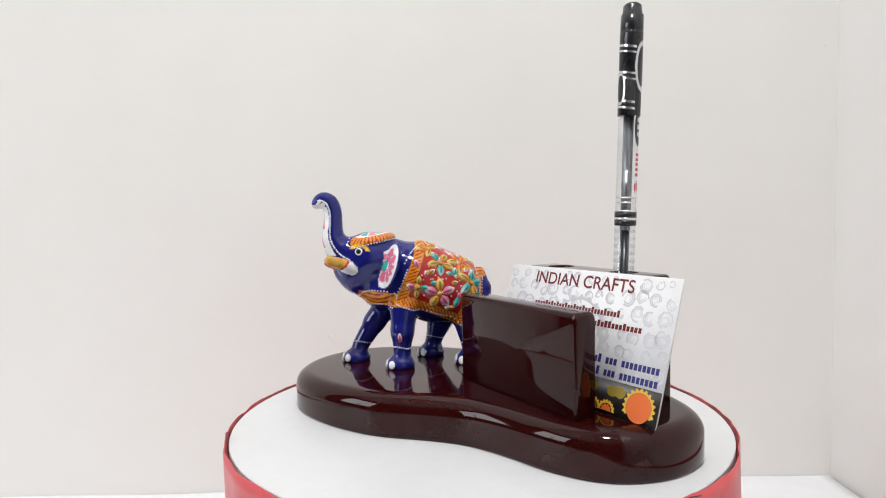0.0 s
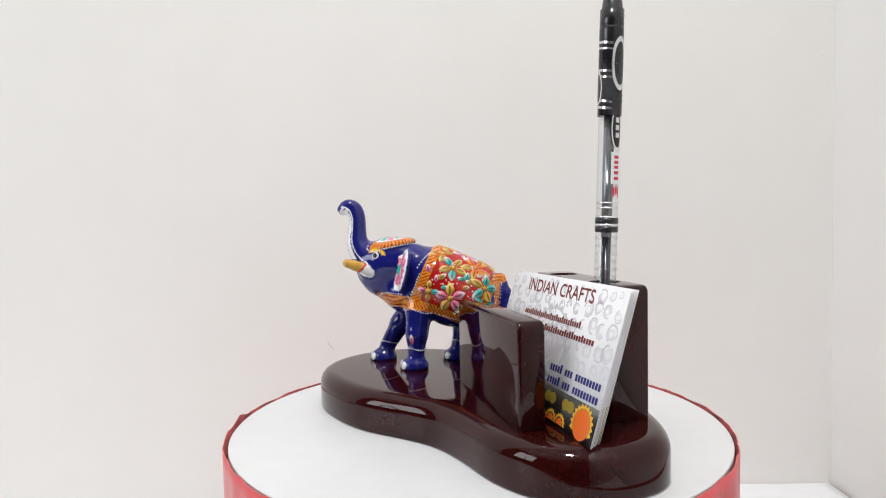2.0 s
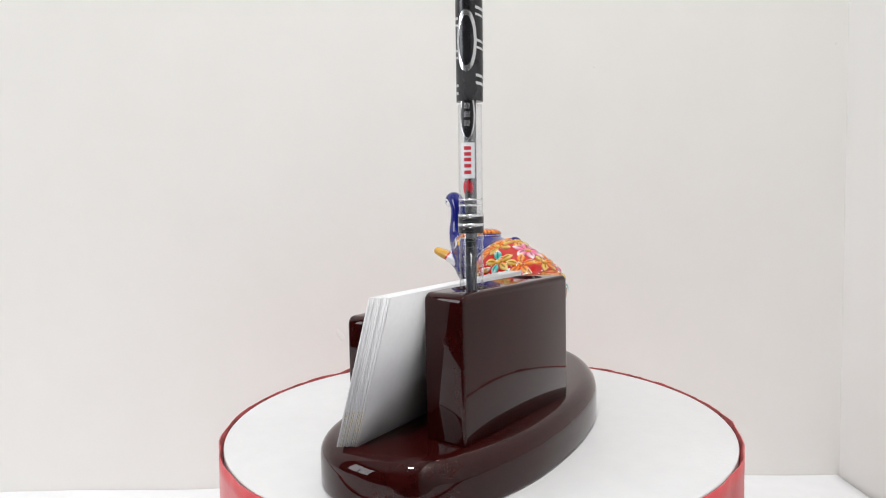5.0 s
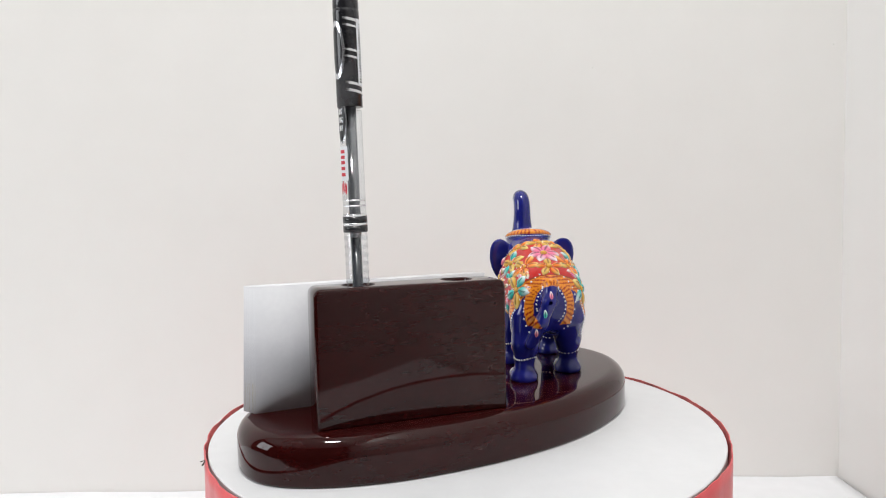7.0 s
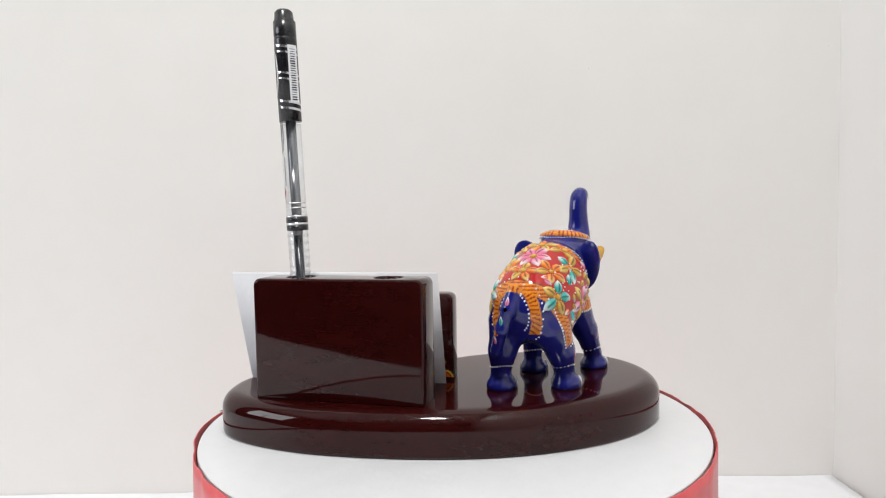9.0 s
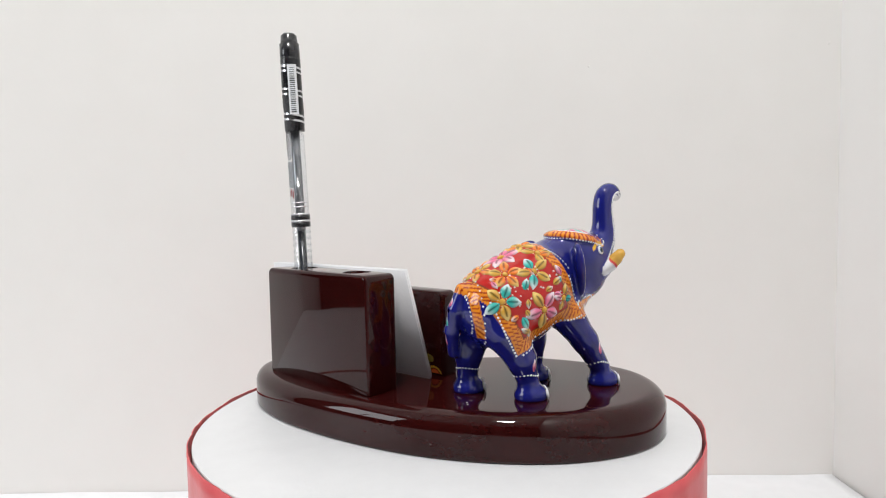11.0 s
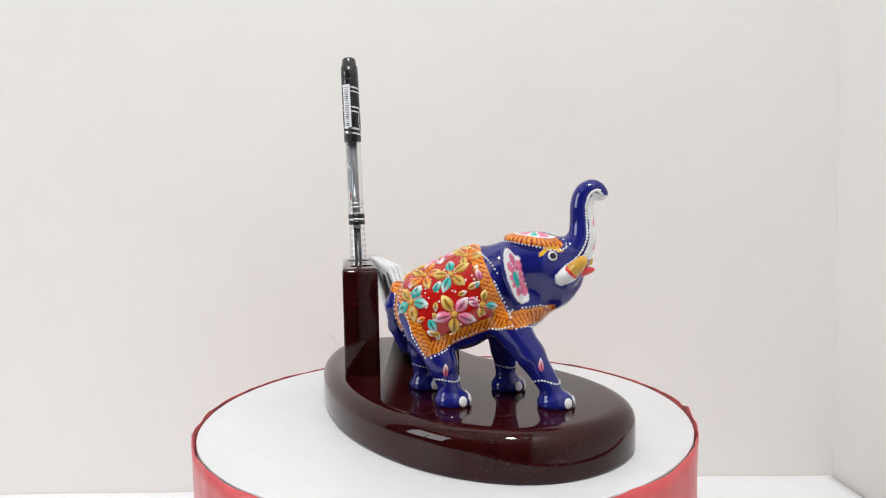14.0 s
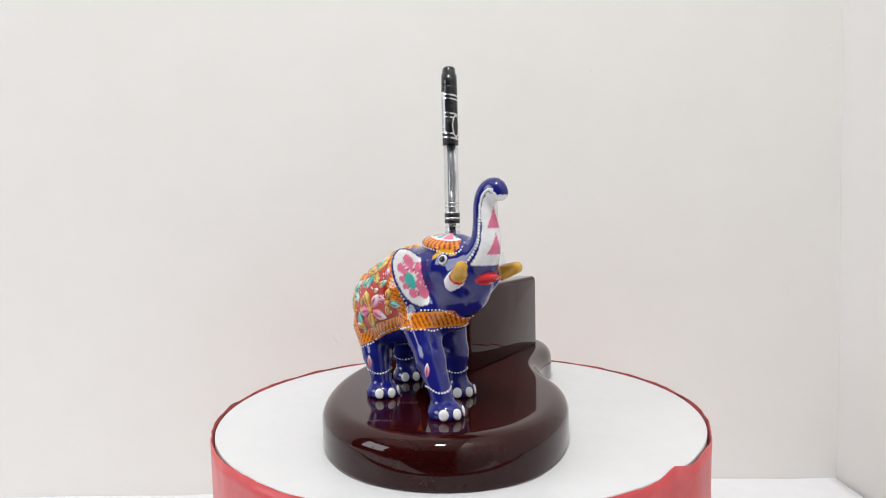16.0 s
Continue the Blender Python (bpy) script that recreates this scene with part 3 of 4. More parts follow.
TRUNK = eased(TRUNK_AT)
FEET = {"FL": (20.8, 10.4), "FR": (38.0, -10.6), "BR": (2.0, -11.0), "BL": (-11.0, 10.4)}
LEGS = {"FL": [((19, 8.0, 27), 6.8), ((20.3, 9.8, 16), 4.9), ((20.7, 10.4, 7), 3.8)],
        "FR": [((22, -7.6, 29), 7.0), ((30, -9.6, 18), 4.9), ((36.8, -10.8, 7), 3.8)],
        "BR": [((-6, -8.0, 25), 8.2), ((-1.2, -10.2, 15), 5.3), ((1.4, -10.8, 7), 4.0)],
        "BL": [((-9, 7.6, 25), 8.2), ((-10.8, 9.6, 15), 5.3), ((-11.2, 10.2, 7), 4.0)]}
TAIL = [((-18.5, 0.8, 40), 2.8), ((-21.0, 2.0, 33), 2.7), ((-20.8, 5.0, 25), 2.5), ((-18.0, 8.8, 16), 2.2)]


def ear_axes(side):
    n = np.array((0.91, 0.38 * side, 0.15))
    n /= np.linalg.norm(n)
    up = np.array((-0.42, 0.24 * side, 0.87))
    up -= n * (up @ n)
    up /= np.linalg.norm(up)
    return np.array((np.cross(up, n), up, n))


def chain(P, pts, k):
    d = None
    for (a, ra), (b, rb) in zip(pts, pts[1:]):
        c = capsule(P, a, b, ra, rb)
        d = c if d is None else blend(d, c, k)
    return d


EAR_AT = (25.0, 12.6, 45.6)
CAP_AT, CAP_TILT = (32.0, 0.0, 56.5), [(0.984, 0, -0.18), (0, 1, 0), (0.18, 0, 0.984)]
TONGUE = ((47.2, 0.3, 45.6), (6.2, 4.2, 1.8), [(0.97, 0, 0.2), (0, 1, 0), (-0.2, 0, 0.97)])


def tusk_line(side):
    """The left tusk reaches further forward than the right one."""
    if side > 0:
        return [((44.6, 8.8, 46.4), 2.5), ((48.0, 10.2, 47.8), 2.4), ((51.4, 11.4, 49.0), 2.0)]
    return [((44.6, -8.8, 46.4), 2.5), ((46.8, -9.5, 48.6), 2.4), ((48.4, -10.0, 50.4), 2.0)]


def elephant_field(P):
    d = capsule(P, (-4.5, 0, 33.2), (11, 0, 39.0), 15.3, 16.4)
    d = blend(d, ellipsoid(P, (3, 0, 33), (17, 16.4, 15.5)), 3)
    d = blend(d, ellipsoid(P, (24, 0, 34.5), (12.5, 11.5, 9.0)), 4)
    H = to_head(P)
    d = blend(d, capsule(P, (16, 0, 41.5), (28, 0, 48.2), 12.0, 9.6), 5)
    d = blend(d, ellipsoid(H, (25.0, 0, 51.5), (8.5, 8.5, 5.6)), 4)
    d = blend(d, ellipsoid(H, (32.8, 0, 49.0), (12.8, 11.2, 11.6)), 3)
    d = blend(d, ellipsoid(H, (37.0, 0, 42.4), (10.6, 8.8, 9.8)), 3)
    d = blend(d, capsule(P, (35.5, 0, 39.5), (27, 0, 34), 7.2, 9.0), 3)
    d = blend(d, capsule(H, (39.5, 0, 44.5), (45.4, 0, 43.2), 6.4, 3.2), 3)
    d = blend(d, chain(H, TRUNK, 1.5), 3.5)
    d = blend(d, ellipsoid(H, CAP_AT, (11.2, 10.7, 3.5), CAP_TILT), 0.8)
    for side in (1, -1):
        d = blend(d, ellipsoid(H, (42.5, 6.2 * side, 45.6), (5.0, 3.0, 4.2)), 2.5)
        d = blend(d, ellipsoid(H, (EAR_AT[0], EAR_AT[1] * side, EAR_AT[2]), (6.4, 11.0, 1.7), ear_axes(side)), 1.2)
        d = blend(d, capsule(H, (41.2, 7.4 * side, 44.8), (44.6, 8.8 * side, 46.4), 2.9, 2.7), 1.0)
        d = blend(d, chain(H, tusk_line(side), 0.3), 0.3)
    for key, leg in LEGS.items():
        fx, fy = FEET[key]
        d = blend(d, chain(P, leg, 2.0), 3.0)
        d = blend(d, ellipsoid(P, (fx + 0.6, fy, 1.4), (6.3, 5.8, 4.6)), 2.2)
    d = blend(d, chain(P, TAIL, 1.5), 1.5)
    d = blend(d, ellipsoid(H, *TONGUE), 0.5)
    return np.maximum(d, -P[..., 2])


def slope(P, e=0.1):
    """The field and its unit gradient."""
    f = elephant_field(P)
    g = np.stack([elephant_field(P + np.eye(3)[i] * e) - f for i in range(3)], -1)
    return f, g / np.maximum(np.linalg.norm(g, axis=-1, keepdims=True), 1e-9)


def field_normal(P):
    return slope(P)[1]


def onto(P, steps=5):
    """Pulls points on to the elephant's surface."""
    P = np.array(P, float)
    for _ in range(steps):
        f, g = slope(P)
        P = P - g * f[..., None] * 0.9
    return P


def net_surface(lo, hi, h):
    """Surface nets of the field: vertices and quads."""
    ax = [np.arange(lo[i], hi[i] + h, h) for i in range(3)]
    shape = [len(a) for a in ax]
    # a coarse pass tells which part of the fine grid lies near the surface
    step = 4
    X, Y, Z = np.meshgrid(*[a[::step] for a in ax], indexing="ij")
    F = elephant_field(np.stack([X, Y, Z], -1)).astype(np.float32)
    for axis in range(3):
        F = np.repeat(F, step, axis)
    F = F[:shape[0], :shape[1], :shape[2]].copy()
    near = np.argwhere(np.abs(F) < 1.8 * h * step)
    P = near * h + np.array(lo)
    F[near[:, 0], near[:, 1], near[:, 2]] = elephant_field(P)
    ins = F < 0
    n = [k - 1 for k in shape]
    acc, cnt = np.zeros((*n, 3)), np.zeros(n)
    corner = [(i, j, k) for i in (0, 1) for j in (0, 1) for k in (0, 1)]
    cut = lambda A, c: A[c[0]:c[0] + n[0], c[1]:c[1] + n[1], c[2]:c[2] + n[2]]
    for a in corner:
        for b in corner:
            if sum(abs(a[i] - b[i]) for i in range(3)) == 1 and a < b:
                fa, fb = cut(F, a), cut(F, b)
                m = (fa < 0) != (fb < 0)
                t = np.where(m, fa / np.where(m, fa - fb, 1), 0)
                for i in range(3):
                    acc[..., i] += np.where(m, a[i] + (b[i] - a[i]) * t, 0)
                cnt += m
    use = cnt > 0
    idx = -np.ones(n, int)
    idx[use] = np.arange(use.sum())
    cell = np.argwhere(use)
    V = (cell + acc[use] / cnt[use][:, None]) * h + np.array(lo)
    quads = []
    for axis in range(3):
        o = [i for i in range(3) if i != axis]
        sl0, sl1 = [slice(1, -1)] * 3, [slice(1, -1)] * 3
        sl0[axis], sl1[axis] = slice(0, -1), slice(1, None)
        A, B = ins[tuple(sl0)], ins[tuple(sl1)]
        for flip in (False, True):
            e = np.argwhere((A & ~B) if not flip else (~A & B))
            if not len(e):
                continue
            g = e + np.array([0 if i == axis else 1 for i in range(3)])
            q = []
            for du, dv in ((0, 0), (-1, 0), (-1, -1), (0, -1)):
                c = g.copy()
                c[:, o[0]] += du
                c[:, o[1]] += dv
                q.append(idx[c[:, 0], c[:, 1], c[:, 2]])
            q = np.stack(q, 1)
            if flip != (axis == 1):
                q = q[:, ::-1]
            quads.append(q)
    return V, np.concatenate(quads)


BLUE, CRIMSON, ORANGE, HATCH = (0.010, 0.013, 0.165), (0.44, 0.010, 0.007), (0.74, 0.25, 0.02), (0.30, 0.02, 0.008)
GOLD, TEAL, PINK, WHITE, TANGERINE = (0.62, 0.34, 0.05), (0.04, 0.44, 0.39), (0.74, 0.17, 0.30), (0.80, 0.80, 0.82), (0.78, 0.20, 0.02)
BLACK, SCARLET = (0.012, 0.01, 0.012), (0.6, 0.02, 0.03)
EDGE = [(8.0, 66.0), (24.0, 29.5), (8.0, 24.0), (-6.0, 17.5), (-16.0, 36.0), (-26.0, 48.0)]


def edge_distance(x, z):
    """Distance inside the saddle cloth's edge, and the way along it."""
    best, along, side, run = np.full(x.shape, 1e9), np.zeros(x.shape), np.ones(x.shape), 0.0
    for (x0, z0), (x1, z1) in zip(EDGE, EDGE[1:]):
        L = math.hypot(x1 - x0, z1 - z0)
        ux, uz = (x1 - x0) / L, (z1 - z0) / L
        t = np.clip((x - x0) * ux + (z - z0) * uz, 0, L)
        d = np.hypot(x - x0 - ux * t, z - z0 - uz * t)
        m = d < best
        best, along = np.where(m, d, best), np.where(m, run + t, along)
        run += L
    inside = np.zeros(x.shape, bool)
    poly = EDGE + [(-26, 90), (8, 90)]
    for (x0, z0), (x1, z1) in zip(poly, poly[1:] + poly[:1]):
        c = ((z0 > z) != (z1 > z)) & (x < (x1 - x0) * (z - z0) / (z1 - z0 + 1e-9) + x0)
        inside ^= c
    return np.where(inside, best, -best), along


def paint(V, N):
    """Enamel colours by place."""
    x, y, z = V.T
    C = np.tile(BLUE, (len(V), 1)).astype(float)

    def put(mask, colour):
        C[mask] = colour
    H = to_head(V)
    NH = N.copy()
    NH[:, 0], NH[:, 1] = N[:, 0] * math.cos(HEAD_TURN) + N[:, 1] * math.sin(HEAD_TURN), -N[:, 0] * math.sin(HEAD_TURN) + N[:, 1] * math.cos(HEAD_TURN)
    d, s = edge_distance(x, z)
    body = (x < 27) & (np.abs(y) < 19)
    ear = np.zeros(len(V), bool)
    for sd in (1, -1):
        q = (H - np.array((EAR_AT[0], EAR_AT[1] * sd, EAR_AT[2]))) @ ear_axes(sd).T
        e = (np.abs(q[:, 0] / 6.9) ** 2 + np.abs(q[:, 1] / 11.5) ** 2 < 1) & (np.abs(q[:, 2]) < 2.4) & (H[:, 1] * sd > 8.8)
        ear |= e
        front = e & (q[:, 2] > -0.2) & ((NH @ ear_axes(sd)[2]) > -0.1)
        k = np.hypot(q[:, 0] / 5.3, q[:, 1] / 9.6)
        put(front & (k < 1.08), WHITE)
        a = np.arctan2(q[:, 1], q[:, 0] * sd)
        put(front & (k < 0.9) & (np.abs(np.sin(a * 4.5)) > 0.28) & (k > 0.18) & (q[:, 0] * 0 + k < 0.62 + 0.28 * np.abs(np.sin(a * 4.5))), PINK)
        put(front & (np.hypot((q[:, 0] + 1.5) / 1.6, (q[:, 1] + 0.5) / 3.0) < 1), TEAL)
        put(front & (np.abs(np.sin(a * 4.5)) < 0.10) & (k < 0.75) & (k > 0.3), (0.3, 0.03, 0.10))
    cloth = body & (d > 0) & ~ear
    put(cloth, CRIMSON)
    border = cloth & (d < 4.6)
    put(border, ORANGE)
    slant = (s * 1.0 + d * 0.9)
    put(border & (np.mod(slant, 1.75) < 0.62) & (d > 0.5) & (d < 3.9), HATCH)
    put(cloth & (np.abs(d - 4.5) < 0.3), (0.2, 0.03, 0.01))
    # flap round the tail's root
    ring = np.hypot((y - 1.0) / 9.4, (z - 30.0) / 13.5)
    flap = (x < -11.5) & (ring > 0.70) & (ring < 1.06) & (z > 23) & ~cloth
    put(flap, ORANGE)
    put(flap & (np.mod(np.arctan2(z - 33, y - 1) * 9.5, 1.75) < 0.62) & (ring > 0.72) & (ring < 1.02), HATCH)
    # collar across the chest
    col = (x > 18) & (x < 46) & (d < 0) & ~ear
    band = z - (30.6 + (x - 24) * 0.10)
    collar = col & (np.abs(band) < 2.9) & (x < 39)
    put(collar, ORANGE)
    put(collar & (np.mod(y * 1.0 + x * 0.6 + band * 0.5, 1.8) < 0.62) & (np.abs(band) < 2.2), HATCH)
    # cap on the head
    x, y, z = H.T
    N = NH
    cx, _, cz = CAP_AT
    h = (z - cz) * 0.984 + (x - cx) * 0.18
    r = np.hypot((x - cx) / 11.2, y / 10.7)
    a = np.arctan2(y, x - cx)
    cap = (ellipsoid(H, CAP_AT, (11.2, 10.7, 3.5), CAP_TILT) < 0.8) & (h > -0.5)
    put(cap, ORANGE)
    rim = cap & (r > 0.72)
    put(rim & (np.mod(a * 10.5, 1.75) < 0.65), HATCH)
    top = cap & ~rim
    put(top, WHITE)
    put(top & (r < 0.66) & (np.sin(a * 5) > 0.1), PINK)
    put(top & (r < 0.62) & (np.sin(a * 5) < -0.35), TEAL)
    # trunk's inner side
    pts = np.array([p for p, _ in TRUNK])
    front = (x > 46.8) & (z > 50.5) & (N[:, 0] > 0.5) & (z < 73.5) & (x < 56.5)
    put(front, WHITE)
    mid = np.abs(y - np.interp(z, pts[:15, 2], pts[:15, 1]))
    put(front & (((z > 54) & (z < 61) & (mid < 0.42 * (61 - z))) | ((z > 62.5) & (z < 69.5) & (mid < 0.38 * (69.5 - z)))), PINK)
    put((x > 52.2) & (z > 68) & (N[:, 2] < -0.3), WHITE)
    # tusks and tongue
    for sd in (1, -1):
        root = capsule(H, (41.2, 7.4 * sd, 44.8), (44.6, 8.8 * sd, 46.4), 2.9, 2.7) < 0.35
        tusk = chain(H, tusk_line(sd), 0.3) < 0.3
        u = (x - 44.6) * 0.68 + (y * sd - 8.8) * 0.25 + (z - 46.4) * 0.69
        put(root & (u < 0.4), WHITE)
        put(tusk & (u > 0.0) & (u < 1.0), SCARLET)
        put(tusk & (u >= 1.0), GOLD)
    put((ellipsoid(H, *TONGUE) < 0.35) & (x > 44.5), SCARLET)
    # brows
    for sd in (1, -1):
        q = np.hypot((x - 38.2) / 3.9, (z - 51.9) / 3.3)
        put((y * sd > 4) & (q > 0.72) & (q < 1.16) & (z > 52.9 + 0.18 * (x - 38)) & (x < 43.0) & (x > 33.8), (0.82, 0.46, 0.03))
    return C


def elephant_mesh():
    V, Q = net_surface((-24, -23, -1.5), (67, 23, 82), 0.5)
    V = onto(V, 2)
    N = field_normal(V)
    C = paint(V, N)
    verts, faces, cols = [V], [Q], [C]
    count = len(V)

    def add(v, f, c):
        nonlocal count
        verts.append(np.array(v, float))
        faces.append(np.array(f, int) + count)
        cols.append(np.array(c, float))
        count += len(v)

    ico = bmesh.new()
    bmesh.ops.create_icosphere(ico, subdivisions=1, radius=1)
    IV = np.array([v.co[:] for v in ico.verts])
    IF = [[v.index for v in f.verts] + [f.verts[0].index] for f in ico.faces]
    ico.free()
    ico = bmesh.new()
    bmesh.ops.create_icosphere(ico, subdivisions=2, radius=1)
    IV2 = np.array([v.co[:] for v in ico.verts])
    IF2 = [[v.index for v in f.verts] + [f.verts[0].index] for f in ico.faces]
    ico.free()
    rnd = random.Random(4)

    pending = []

    def dots(P, r, colour=WHITE):
        pending.extend((np.array(q, float), r, colour) for q in P)

    def set_dots():
        P = onto([q for q, _, _ in pending])
        f, g = slope(P)
        for c, n, off, (_, r, colour) in zip(P, g, f, pending):
            if abs(off) < 0.2 and c[2] > 0.3:
                v = IV * r * rnd.uniform(0.85, 1.15)
                v = v - np.outer(v @ n, n) * 0.45
                add(v + c + n * 0.05, IF, np.tile(colour, (len(IV), 1)))

    def dome(center, ang, length, width, colour, tip=WHITE, height=0.95, line=True):
        """A raised, pointed petal on the surface, from its root outwards."""
        c = onto([center])[0]
        n = field_normal(c[None])[0]
        ref = np.array((0, 0, 1.0)) if abs(n[2]) < 0.8 else np.array((1.0, 0, 0))
        e1 = np.cross(ref, n)
        e1 /= np.linalg.norm(e1)
        e2 = np.cross(n, e1)
        w = math.cos(ang) * e1 + math.sin(ang) * e2
        u = np.cross(n, w)
        nu, nv = 9, 6
        S, T = np.meshgrid(np.linspace(0, 1, nu + 1), np.linspace(-1, 1, nv + 1), indexing="ij")
        half = width / 2 * np.sin(np.pi * np.clip(S, 0.02, 0.985) ** 0.85) ** 0.75
        P = c + (S * length)[..., None] * w + (T * half)[..., None] * u
        P = onto(P.reshape(-1, 3), 3)
        lift = (height * np.sqrt(np.maximum(0, 1 - T ** 2)) * np.sin(np.pi * np.clip(S, 0.03, 0.97)) ** 0.6).reshape(-1)
        NP = field_normal(P)
        P = P + NP * (lift - 0.12)[:, None]
        f = [[i * (nv + 1) + j, (i + 1) * (nv + 1) + j, (i + 1) * (nv + 1) + j + 1, i * (nv + 1) + j + 1] for i in range(nu) for j in range(nv)]
        s1, t1 = S.reshape(-1), T.reshape(-1)
        mixv = np.clip((s1 - 0.38) / 0.5, 0, 1)[:, None] * 0.85
        col = np.array(colour) * (1 - mixv) + np.array(tip) * mixv
        if line:
            m = (np.abs(t1) < 0.2) & (s1 > 0.1) & (s1 < 0.75)
            col[m] = np.array(colour) * 0.18
        m = np.abs(t1) > 0.95
        col[m] = col[m] * 0.35
        add(P, f, col)

    def flower(center, petals, length, width, turn=0.0, heart=GOLD):
        n = len(petals)
        for i, pc in enumerate(petals):
            a = turn + 2 * math.pi * i / n
            c = onto([center])[0]
            nn = field_normal(c[None])[0]
            ref = np.array((0, 0, 1.0)) if abs(nn[2]) < 0.8 else np.array((1.0, 0, 0))
            e1 = np.cross(ref, nn)
            e1 /= np.linalg.norm(e1)
            e2 = np.cross(nn, e1)
            w = math.cos(a) * e1 + math.sin(a) * e2
            tip = WHITE if pc in (TEAL, PINK) else (0.78, 0.6, 0.2)
            dome(c + w * 1.3, a, length * 1.08 * rnd.uniform(0.9, 1.1), width * 1.14, pc, tip)
        dots([np.array(center) * 1.0], 1.35, heart)
        c = onto([center])[0]
        nn = field_normal(c[None])[0]
        ref = np.array((0, 0, 1.0)) if abs(nn[2]) < 0.8 else np.array((1.0, 0, 0))
        e1 = np.cross(ref, nn)
        e1 /= np.linalg.norm(e1)
        e2 = np.cross(nn, e1)
        dots([c + 1.75 * (math.cos(k) * e1 + math.sin(k) * e2) for k in np.arange(0, 6.2, 0.57)], 0.3, (0.75, 0.5, 0.25))

    for sd in (1, -1):
        flower((4.5, 17 * sd, 33.0), [PINK, GOLD, PINK, GOLD, PINK], 6.0, 4.0, 0.3 if sd > 0 else 0.9)
        flower((-11.5, 14 * sd, 37.0), [TEAL, GOLD, TEAL, GOLD, TEAL], 5.8, 3.8, 1.2)
        flower((3.0, 13 * sd, 46.5), [GOLD, TEAL, GOLD, TEAL, GOLD], 5.4, 3.5, 0.7)
        flower((-7.5, 10 * sd, 47.0), [TANGERINE, TANGERINE, GOLD, TANGERINE, TANGERINE], 5.2, 3.6, 0.4)
        flower((14.0, 15 * sd, 36.5), [GOLD, PINK, GOLD, TEAL], 3.6, 2.6, 1.4)
        flower((8.0, 9 * sd, 53.0), [TANGERINE, GOLD, TANGERINE, GOLD, GOLD], 4.4, 3.0, 0.2)
        dome((-4.5, 15.5 * sd, 31.0), 4.3 if sd > 0 else 5.2, 5.6, 3.4, TEAL)
        dome((-2.8, 15.0 * sd, 40.5), 1.2, 4.6, 3.0, TEAL)
        dome((9.5, 15.0 * sd, 41.5), 0.6, 4.2, 2.8, GOLD)
        dome((-1.5, 15.5 * sd, 25.5), 2.8, 4.2, 2.8, GOLD)
        dome((13.5, 14.5 * sd, 44.5), 1.9, 4.2, 2.8, PINK)
        # small single petals fill the gaps between the flowers
        taken = [(4.5, 33.0, 7.0), (-11.5, 37.0, 6.8), (3.0, 46.5, 6.4), (-7.5, 47.0, 6.2), (14.0, 36.5, 4.8), (8.0, 53.0, 5.4)]
        for _ in range(220):
            px, pz = rnd.uniform(-20, 20), rnd.uniform(20, 55)
            d, _s = edge_distance(np.array([px]), np.array([pz]))
            if d[0] > 5.8 and all(math.hypot(px - cx, pz - cz) > cr for cx, cz, cr in taken):
                taken.append((px, pz, 3.3))
                dome((px, 16 * sd, pz - 1.2), rnd.uniform(0, 6.28), 3.4, 2.3, rnd.choice((GOLD, TEAL, PINK, TANGERINE, GOLD)), WHITE, 0.8)
        # scattered white specks on the red field
        P = []
        while len(P) < 60:
            x, z = rnd.uniform(-16, 20), rnd.uniform(22, 54)
            d, _ = edge_distance(np.array([x]), np.array([z]))
            if d[0] > 5.2:
                P.append((x, 16 * sd, z))
        dots(P, 0.42, (0.82, 0.7, 0.64))
        # strings of dots along the cloth's edge
        run = []
        for (x0, z0), (x1, z1) in zip(EDGE, EDGE[1:]):
            L = math.hypot(x1 - x0, z1 - z0)
            for k in range(int(L / 1.35)):
                t = k * 1.35 / L
                px, pz = x0 + (x1 - x0) * t, z0 + (z1 - z0) * t
                nx, nz = -(z1 - z0) / L, (x1 - x0) / L
                px, pz = px - nx * -0.8, pz - nz * -0.8
                if pz < 58 and px > -19:
                    run.append((px, (15 if pz < 45 else 10) * sd, pz))
        dots(run, 0.48)
        # dots round the tusk root, below the cap, along the trunk
        dots(from_head([(32.0 + 11.6 * math.cos(a), 11.2 * math.sin(a) * sd, 55.5 - 2.1 * math.cos(a)) for a in np.arange(0.1, 3.1, 0.115)]), 0.42)
        run = []
        for (a, ra), (b, rb) in zip(TRUNK, TRUNK[1:]):
            for t in (0.1, 0.6):
                q = np.array(a) * (1 - t) + np.array(b) * t
                run.append(from_head(q + np.array((1.4 if q[0] < 54 else 0.3, ra * sd, -0.4))))
        dots(run, 0.52)
        # eyes
        e = onto([from_head((38.4, 9.5 * sd, 52.2))])[0]
        n = field_normal(e[None])[0]
        for r, off, colour in ((1.75, 0.25, WHITE), (1.35, 0.7, (0.05, 0.08, 0.15)), (1.05, 1.05, BLACK)):
            v = IV2 * r
            v = v - np.outer(v @ n, n) * 0.6
            add(v + e + n * off * 0.55, IF2, np.tile(colour, (len(IV2), 1)))
        dots([(24 - 0.45 * k, 12 * sd, 33.6 - 0.5 * k) for k in range(0, 4)], 0.4)
    flower((-4.5, 0, 56), [PINK, PINK, PINK, PINK, PINK, PINK], 5.8, 4.0, 0.1)
    flower((-14.5, 0.0, 50), [TANGERINE, GOLD, TANGERINE, GOLD, TANGERINE], 4.6, 3.2, 0.3)
    flower((6.0, 0.0, 56), [GOLD, TANGERINE, GOLD, TANGERINE, GOLD], 4.6, 3.2, 0.5)
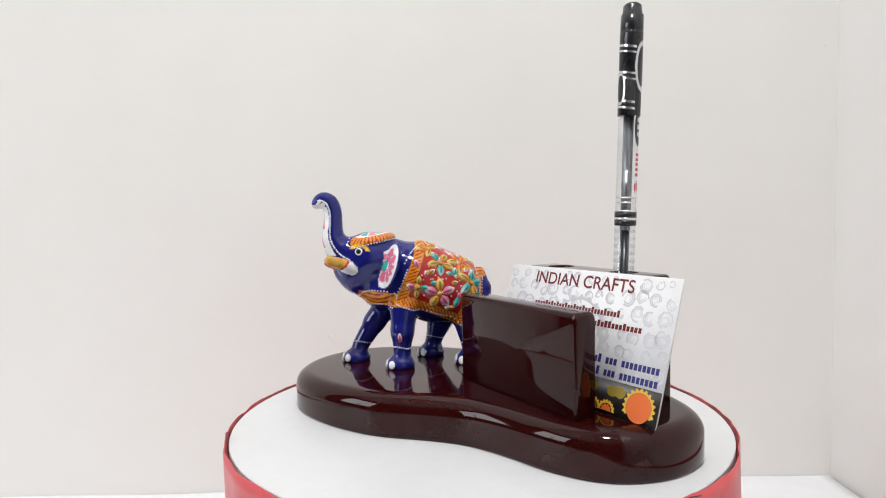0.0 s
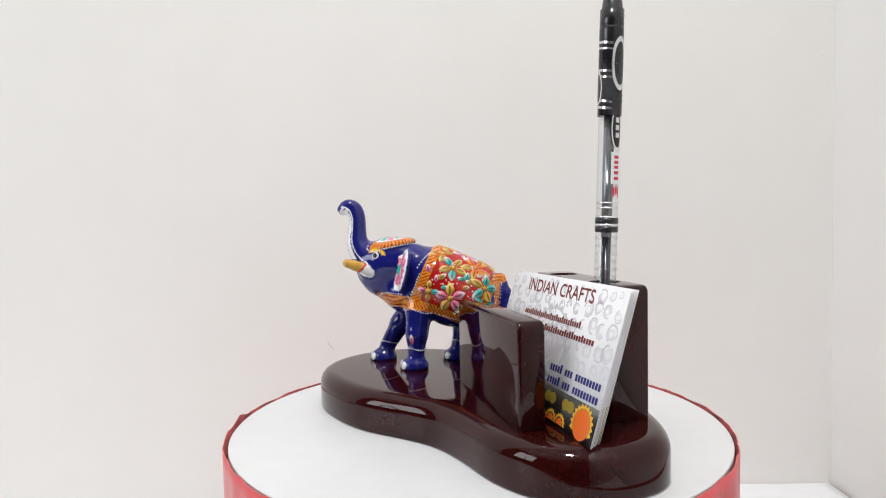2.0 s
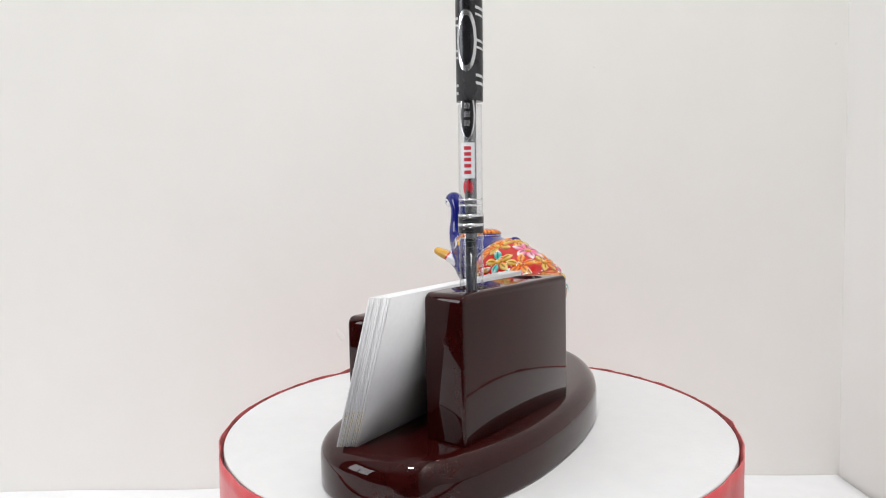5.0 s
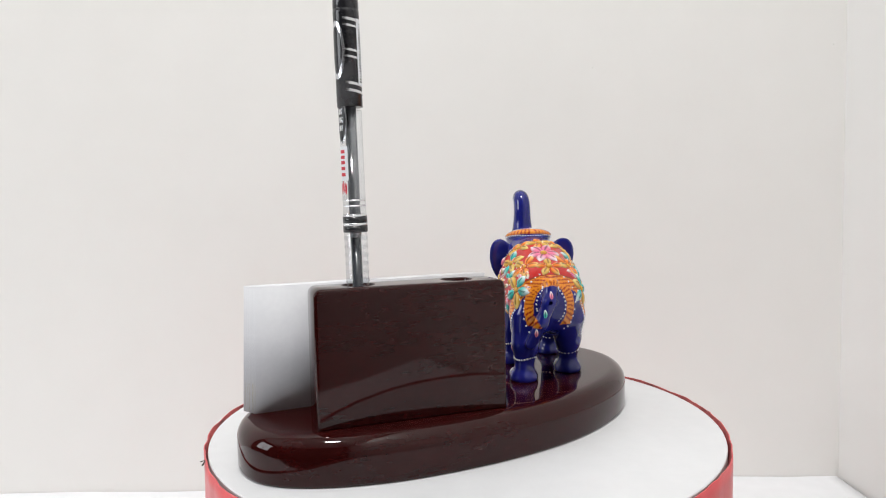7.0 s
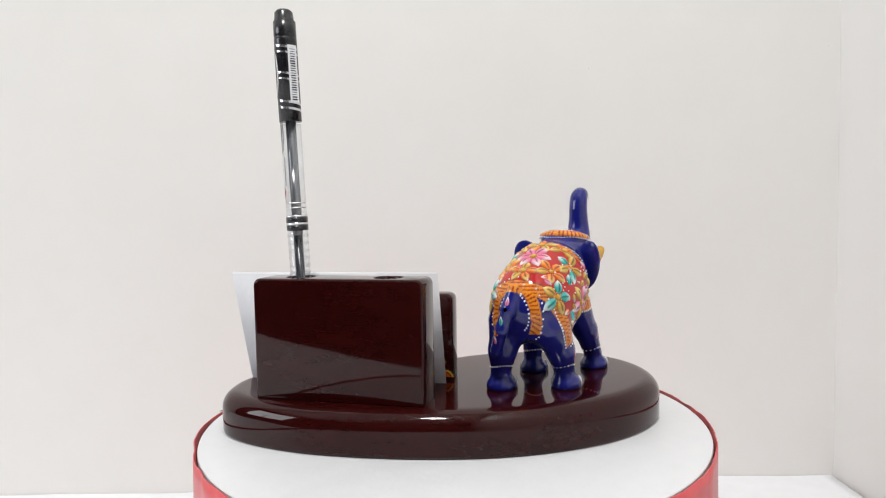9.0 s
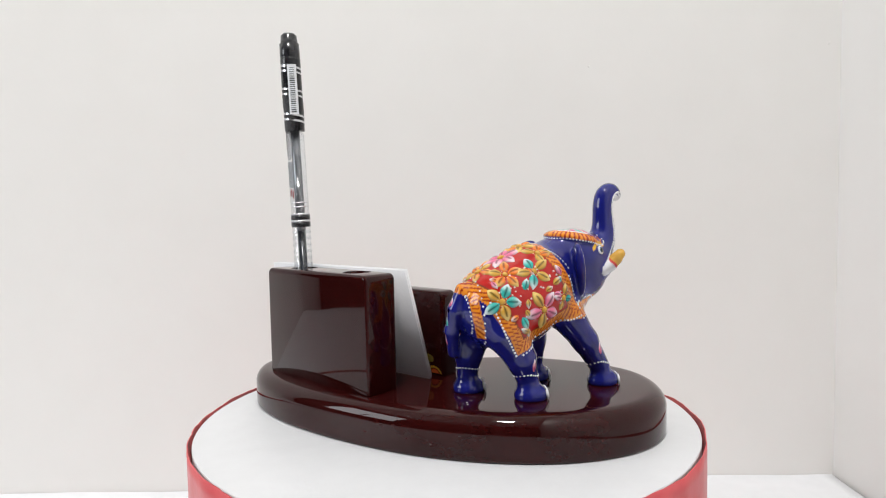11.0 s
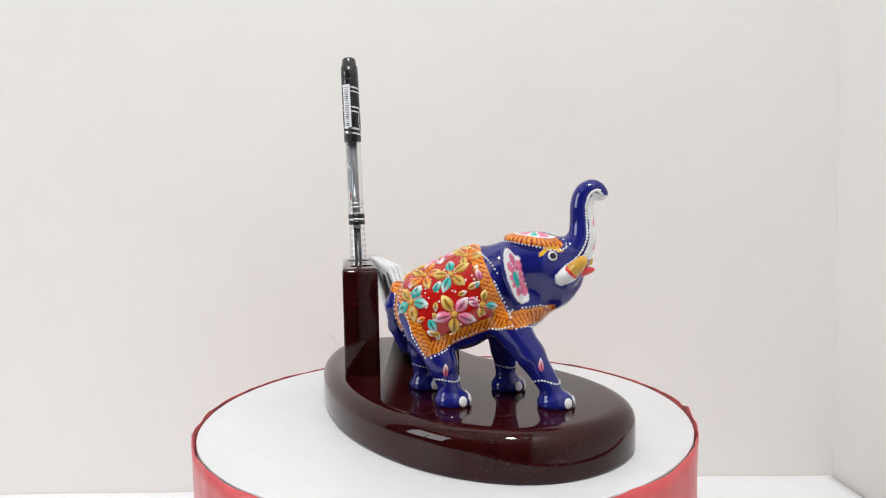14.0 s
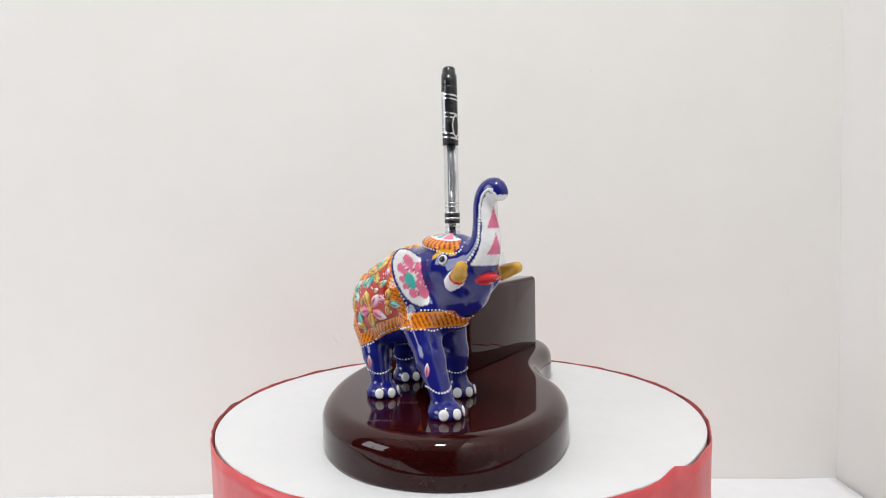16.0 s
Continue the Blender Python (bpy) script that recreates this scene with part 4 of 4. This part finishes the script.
    dots([(24 + 11 * math.cos(a), 11.5 * math.sin(a), 27.0 + 0.8 * math.cos(a)) for a in np.arange(-1.5, 1.55, 0.11)], 0.42)
    dots([(24 + 13 * math.cos(a), 11.5 * math.sin(a), 34.2 + 1.0 * math.cos(a)) for a in np.arange(-1.3, 1.35, 0.11)], 0.42)
    for a in np.arange(0, 2 * math.pi, 0.2):
        if 30 + 8.6 * math.sin(a) > 23:
            dots([(-19, 1.0 + 6.1 * math.cos(a), 30 + 8.6 * math.sin(a)), (-16, 1.0 + 10.4 * math.cos(a), 30 + 15 * math.sin(a))], 0.42)
    for key, leg in LEGS.items():
        (lx, ly, lz), (fx, fy) = leg[-1][0], FEET[key]
        dots([(lx + 4.6 * math.cos(a), ly + 4.6 * math.sin(a), 9.3 + 0.5 * math.sin(a * 2)) for a in np.arange(0, 6.28, 0.27)], 0.42)
        for a in (-0.85, -0.05, 0.75):
            c = onto([(fx + 0.8 + 7.0 * math.cos(a), fy + 6.6 * math.sin(a), 2.3)])[0]
            n = field_normal(c[None])[0]
            v = IV2 * (1.75, 1.75, 1.95)
            v = v - np.outer(v @ n, n) * 0.7
            add(v + c + n * 0.1, IF2, np.tile(WHITE, (len(IV2), 1)))
        sd = 1 if ly > 0 else -1
        mx, my, mz = (np.array(leg[1][0]) * 0.8 + np.array(leg[2][0]) * 0.2)
        dome((mx + (2.6 if key[0] == "F" else 1.8), my + 6 * sd, mz - 3.0), math.pi / 2, 5.2, 2.5, PINK, WHITE, 0.35)
    for q, colour in (((-26, 1.2, 35.0), PINK), ((-26, 3.8, 27.0), TEAL), ((-24, 7.6, 18.5), PINK)):
        dome(q, math.pi / 2, 3.8, 2.0, colour, WHITE, 0.3)

    set_dots()
    allv = np.concatenate(verts)
    me = bpy.data.meshes.new("elephant_figurine")
    polys = [tuple(dict.fromkeys(f)) for block in faces for f in block.tolist()]
    placed = Matrix.Translation((-8.1 * MM, 32.9 * MM, BASE)) @ Matrix.Rotation(radians(195.0), 4, "Z") @ Matrix.Scale(1.01, 4)
    me.from_pydata([tuple(v) for v in (allv * MM).tolist()], [], polys)
    me.transform(placed)
    col = me.color_attributes.new("enamel", "FLOAT_COLOR", "POINT")
    rgba = np.ones((len(allv), 4), np.float32)
    rgba[:, :3] = np.concatenate(cols)
    col.data.foreach_set("color", rgba.ravel())
    for p in me.polygons:
        p.use_smooth = True
    return me


def enamel():
    m = material("glossy_enamel_paint", (0.02, 0.02, 0.2), 0.07, 0, 0.25, 0.42)
    n, l = m.node_tree.nodes, m.node_tree.links
    at = n.new("ShaderNodeVertexColor")
    at.layer_name = "enamel"
    tex = n.new("ShaderNodeTexNoise")
    tex.inputs["Scale"].default_value, tex.inputs["Detail"].default_value = 260.0, 4.0
    co = n.new("ShaderNodeTexCoord")
    l.new(co.outputs["Object"], tex.inputs["Vector"])
    rng = n.new("ShaderNodeMapRange")
    rng.inputs["To Min"].default_value, rng.inputs["To Max"].default_value = 0.72, 1.18
    l.new(tex.outputs["Fac"], rng.inputs["Value"])
    mul = n.new("ShaderNodeVectorMath")
    mul.operation = "SCALE"
    l.new(at.outputs["Color"], mul.inputs[0])
    l.new(rng.outputs[0], mul.inputs["Scale"])
    b = n["Principled BSDF"]
    l.new(mul.outputs[0], b.inputs["Base Color"])
    bp = n.new("ShaderNodeBump")
    bp.inputs["Strength"].default_value, bp.inputs["Distance"].default_value = 0.10, 0.0004
    l.new(tex.outputs["Fac"], bp.inputs["Height"])
    l.new(bp.outputs[0], b.inputs["Normal"])
    return m


def elephant():
    ob = new("elephant_figurine", elephant_mesh())
    ob.data.materials.append(enamel())
    return tagged(ob, "blue enamelled elephant figurine with raised trunk and flowered red saddle cloth", "figurine")


DRUM_OB, STAND_OB, PEN_OB, ELEPHANT_OB = drum(), stand(), pen(), elephant()
cards()


def motions():
    """All that stands on the drum turns with it."""
    for ob, m in [(DRUM_OB, Matrix()), (ELEPHANT_OB, Matrix()), (STAND_OB, pose(0, 0, 0, 0, 0, -60))]:
        walk(ob, [(t, pose(0, 0, DRUM, 0, 0, a) @ m) for t, a in SPIN])
    for ob, m in [(PEN_OB, PEN_POSE)] + CARDS:
        walk(ob, [(t, pose(0, 0, DRUM, 0, 0, a - 60) @ m) for t, a in SPIN])


motions()
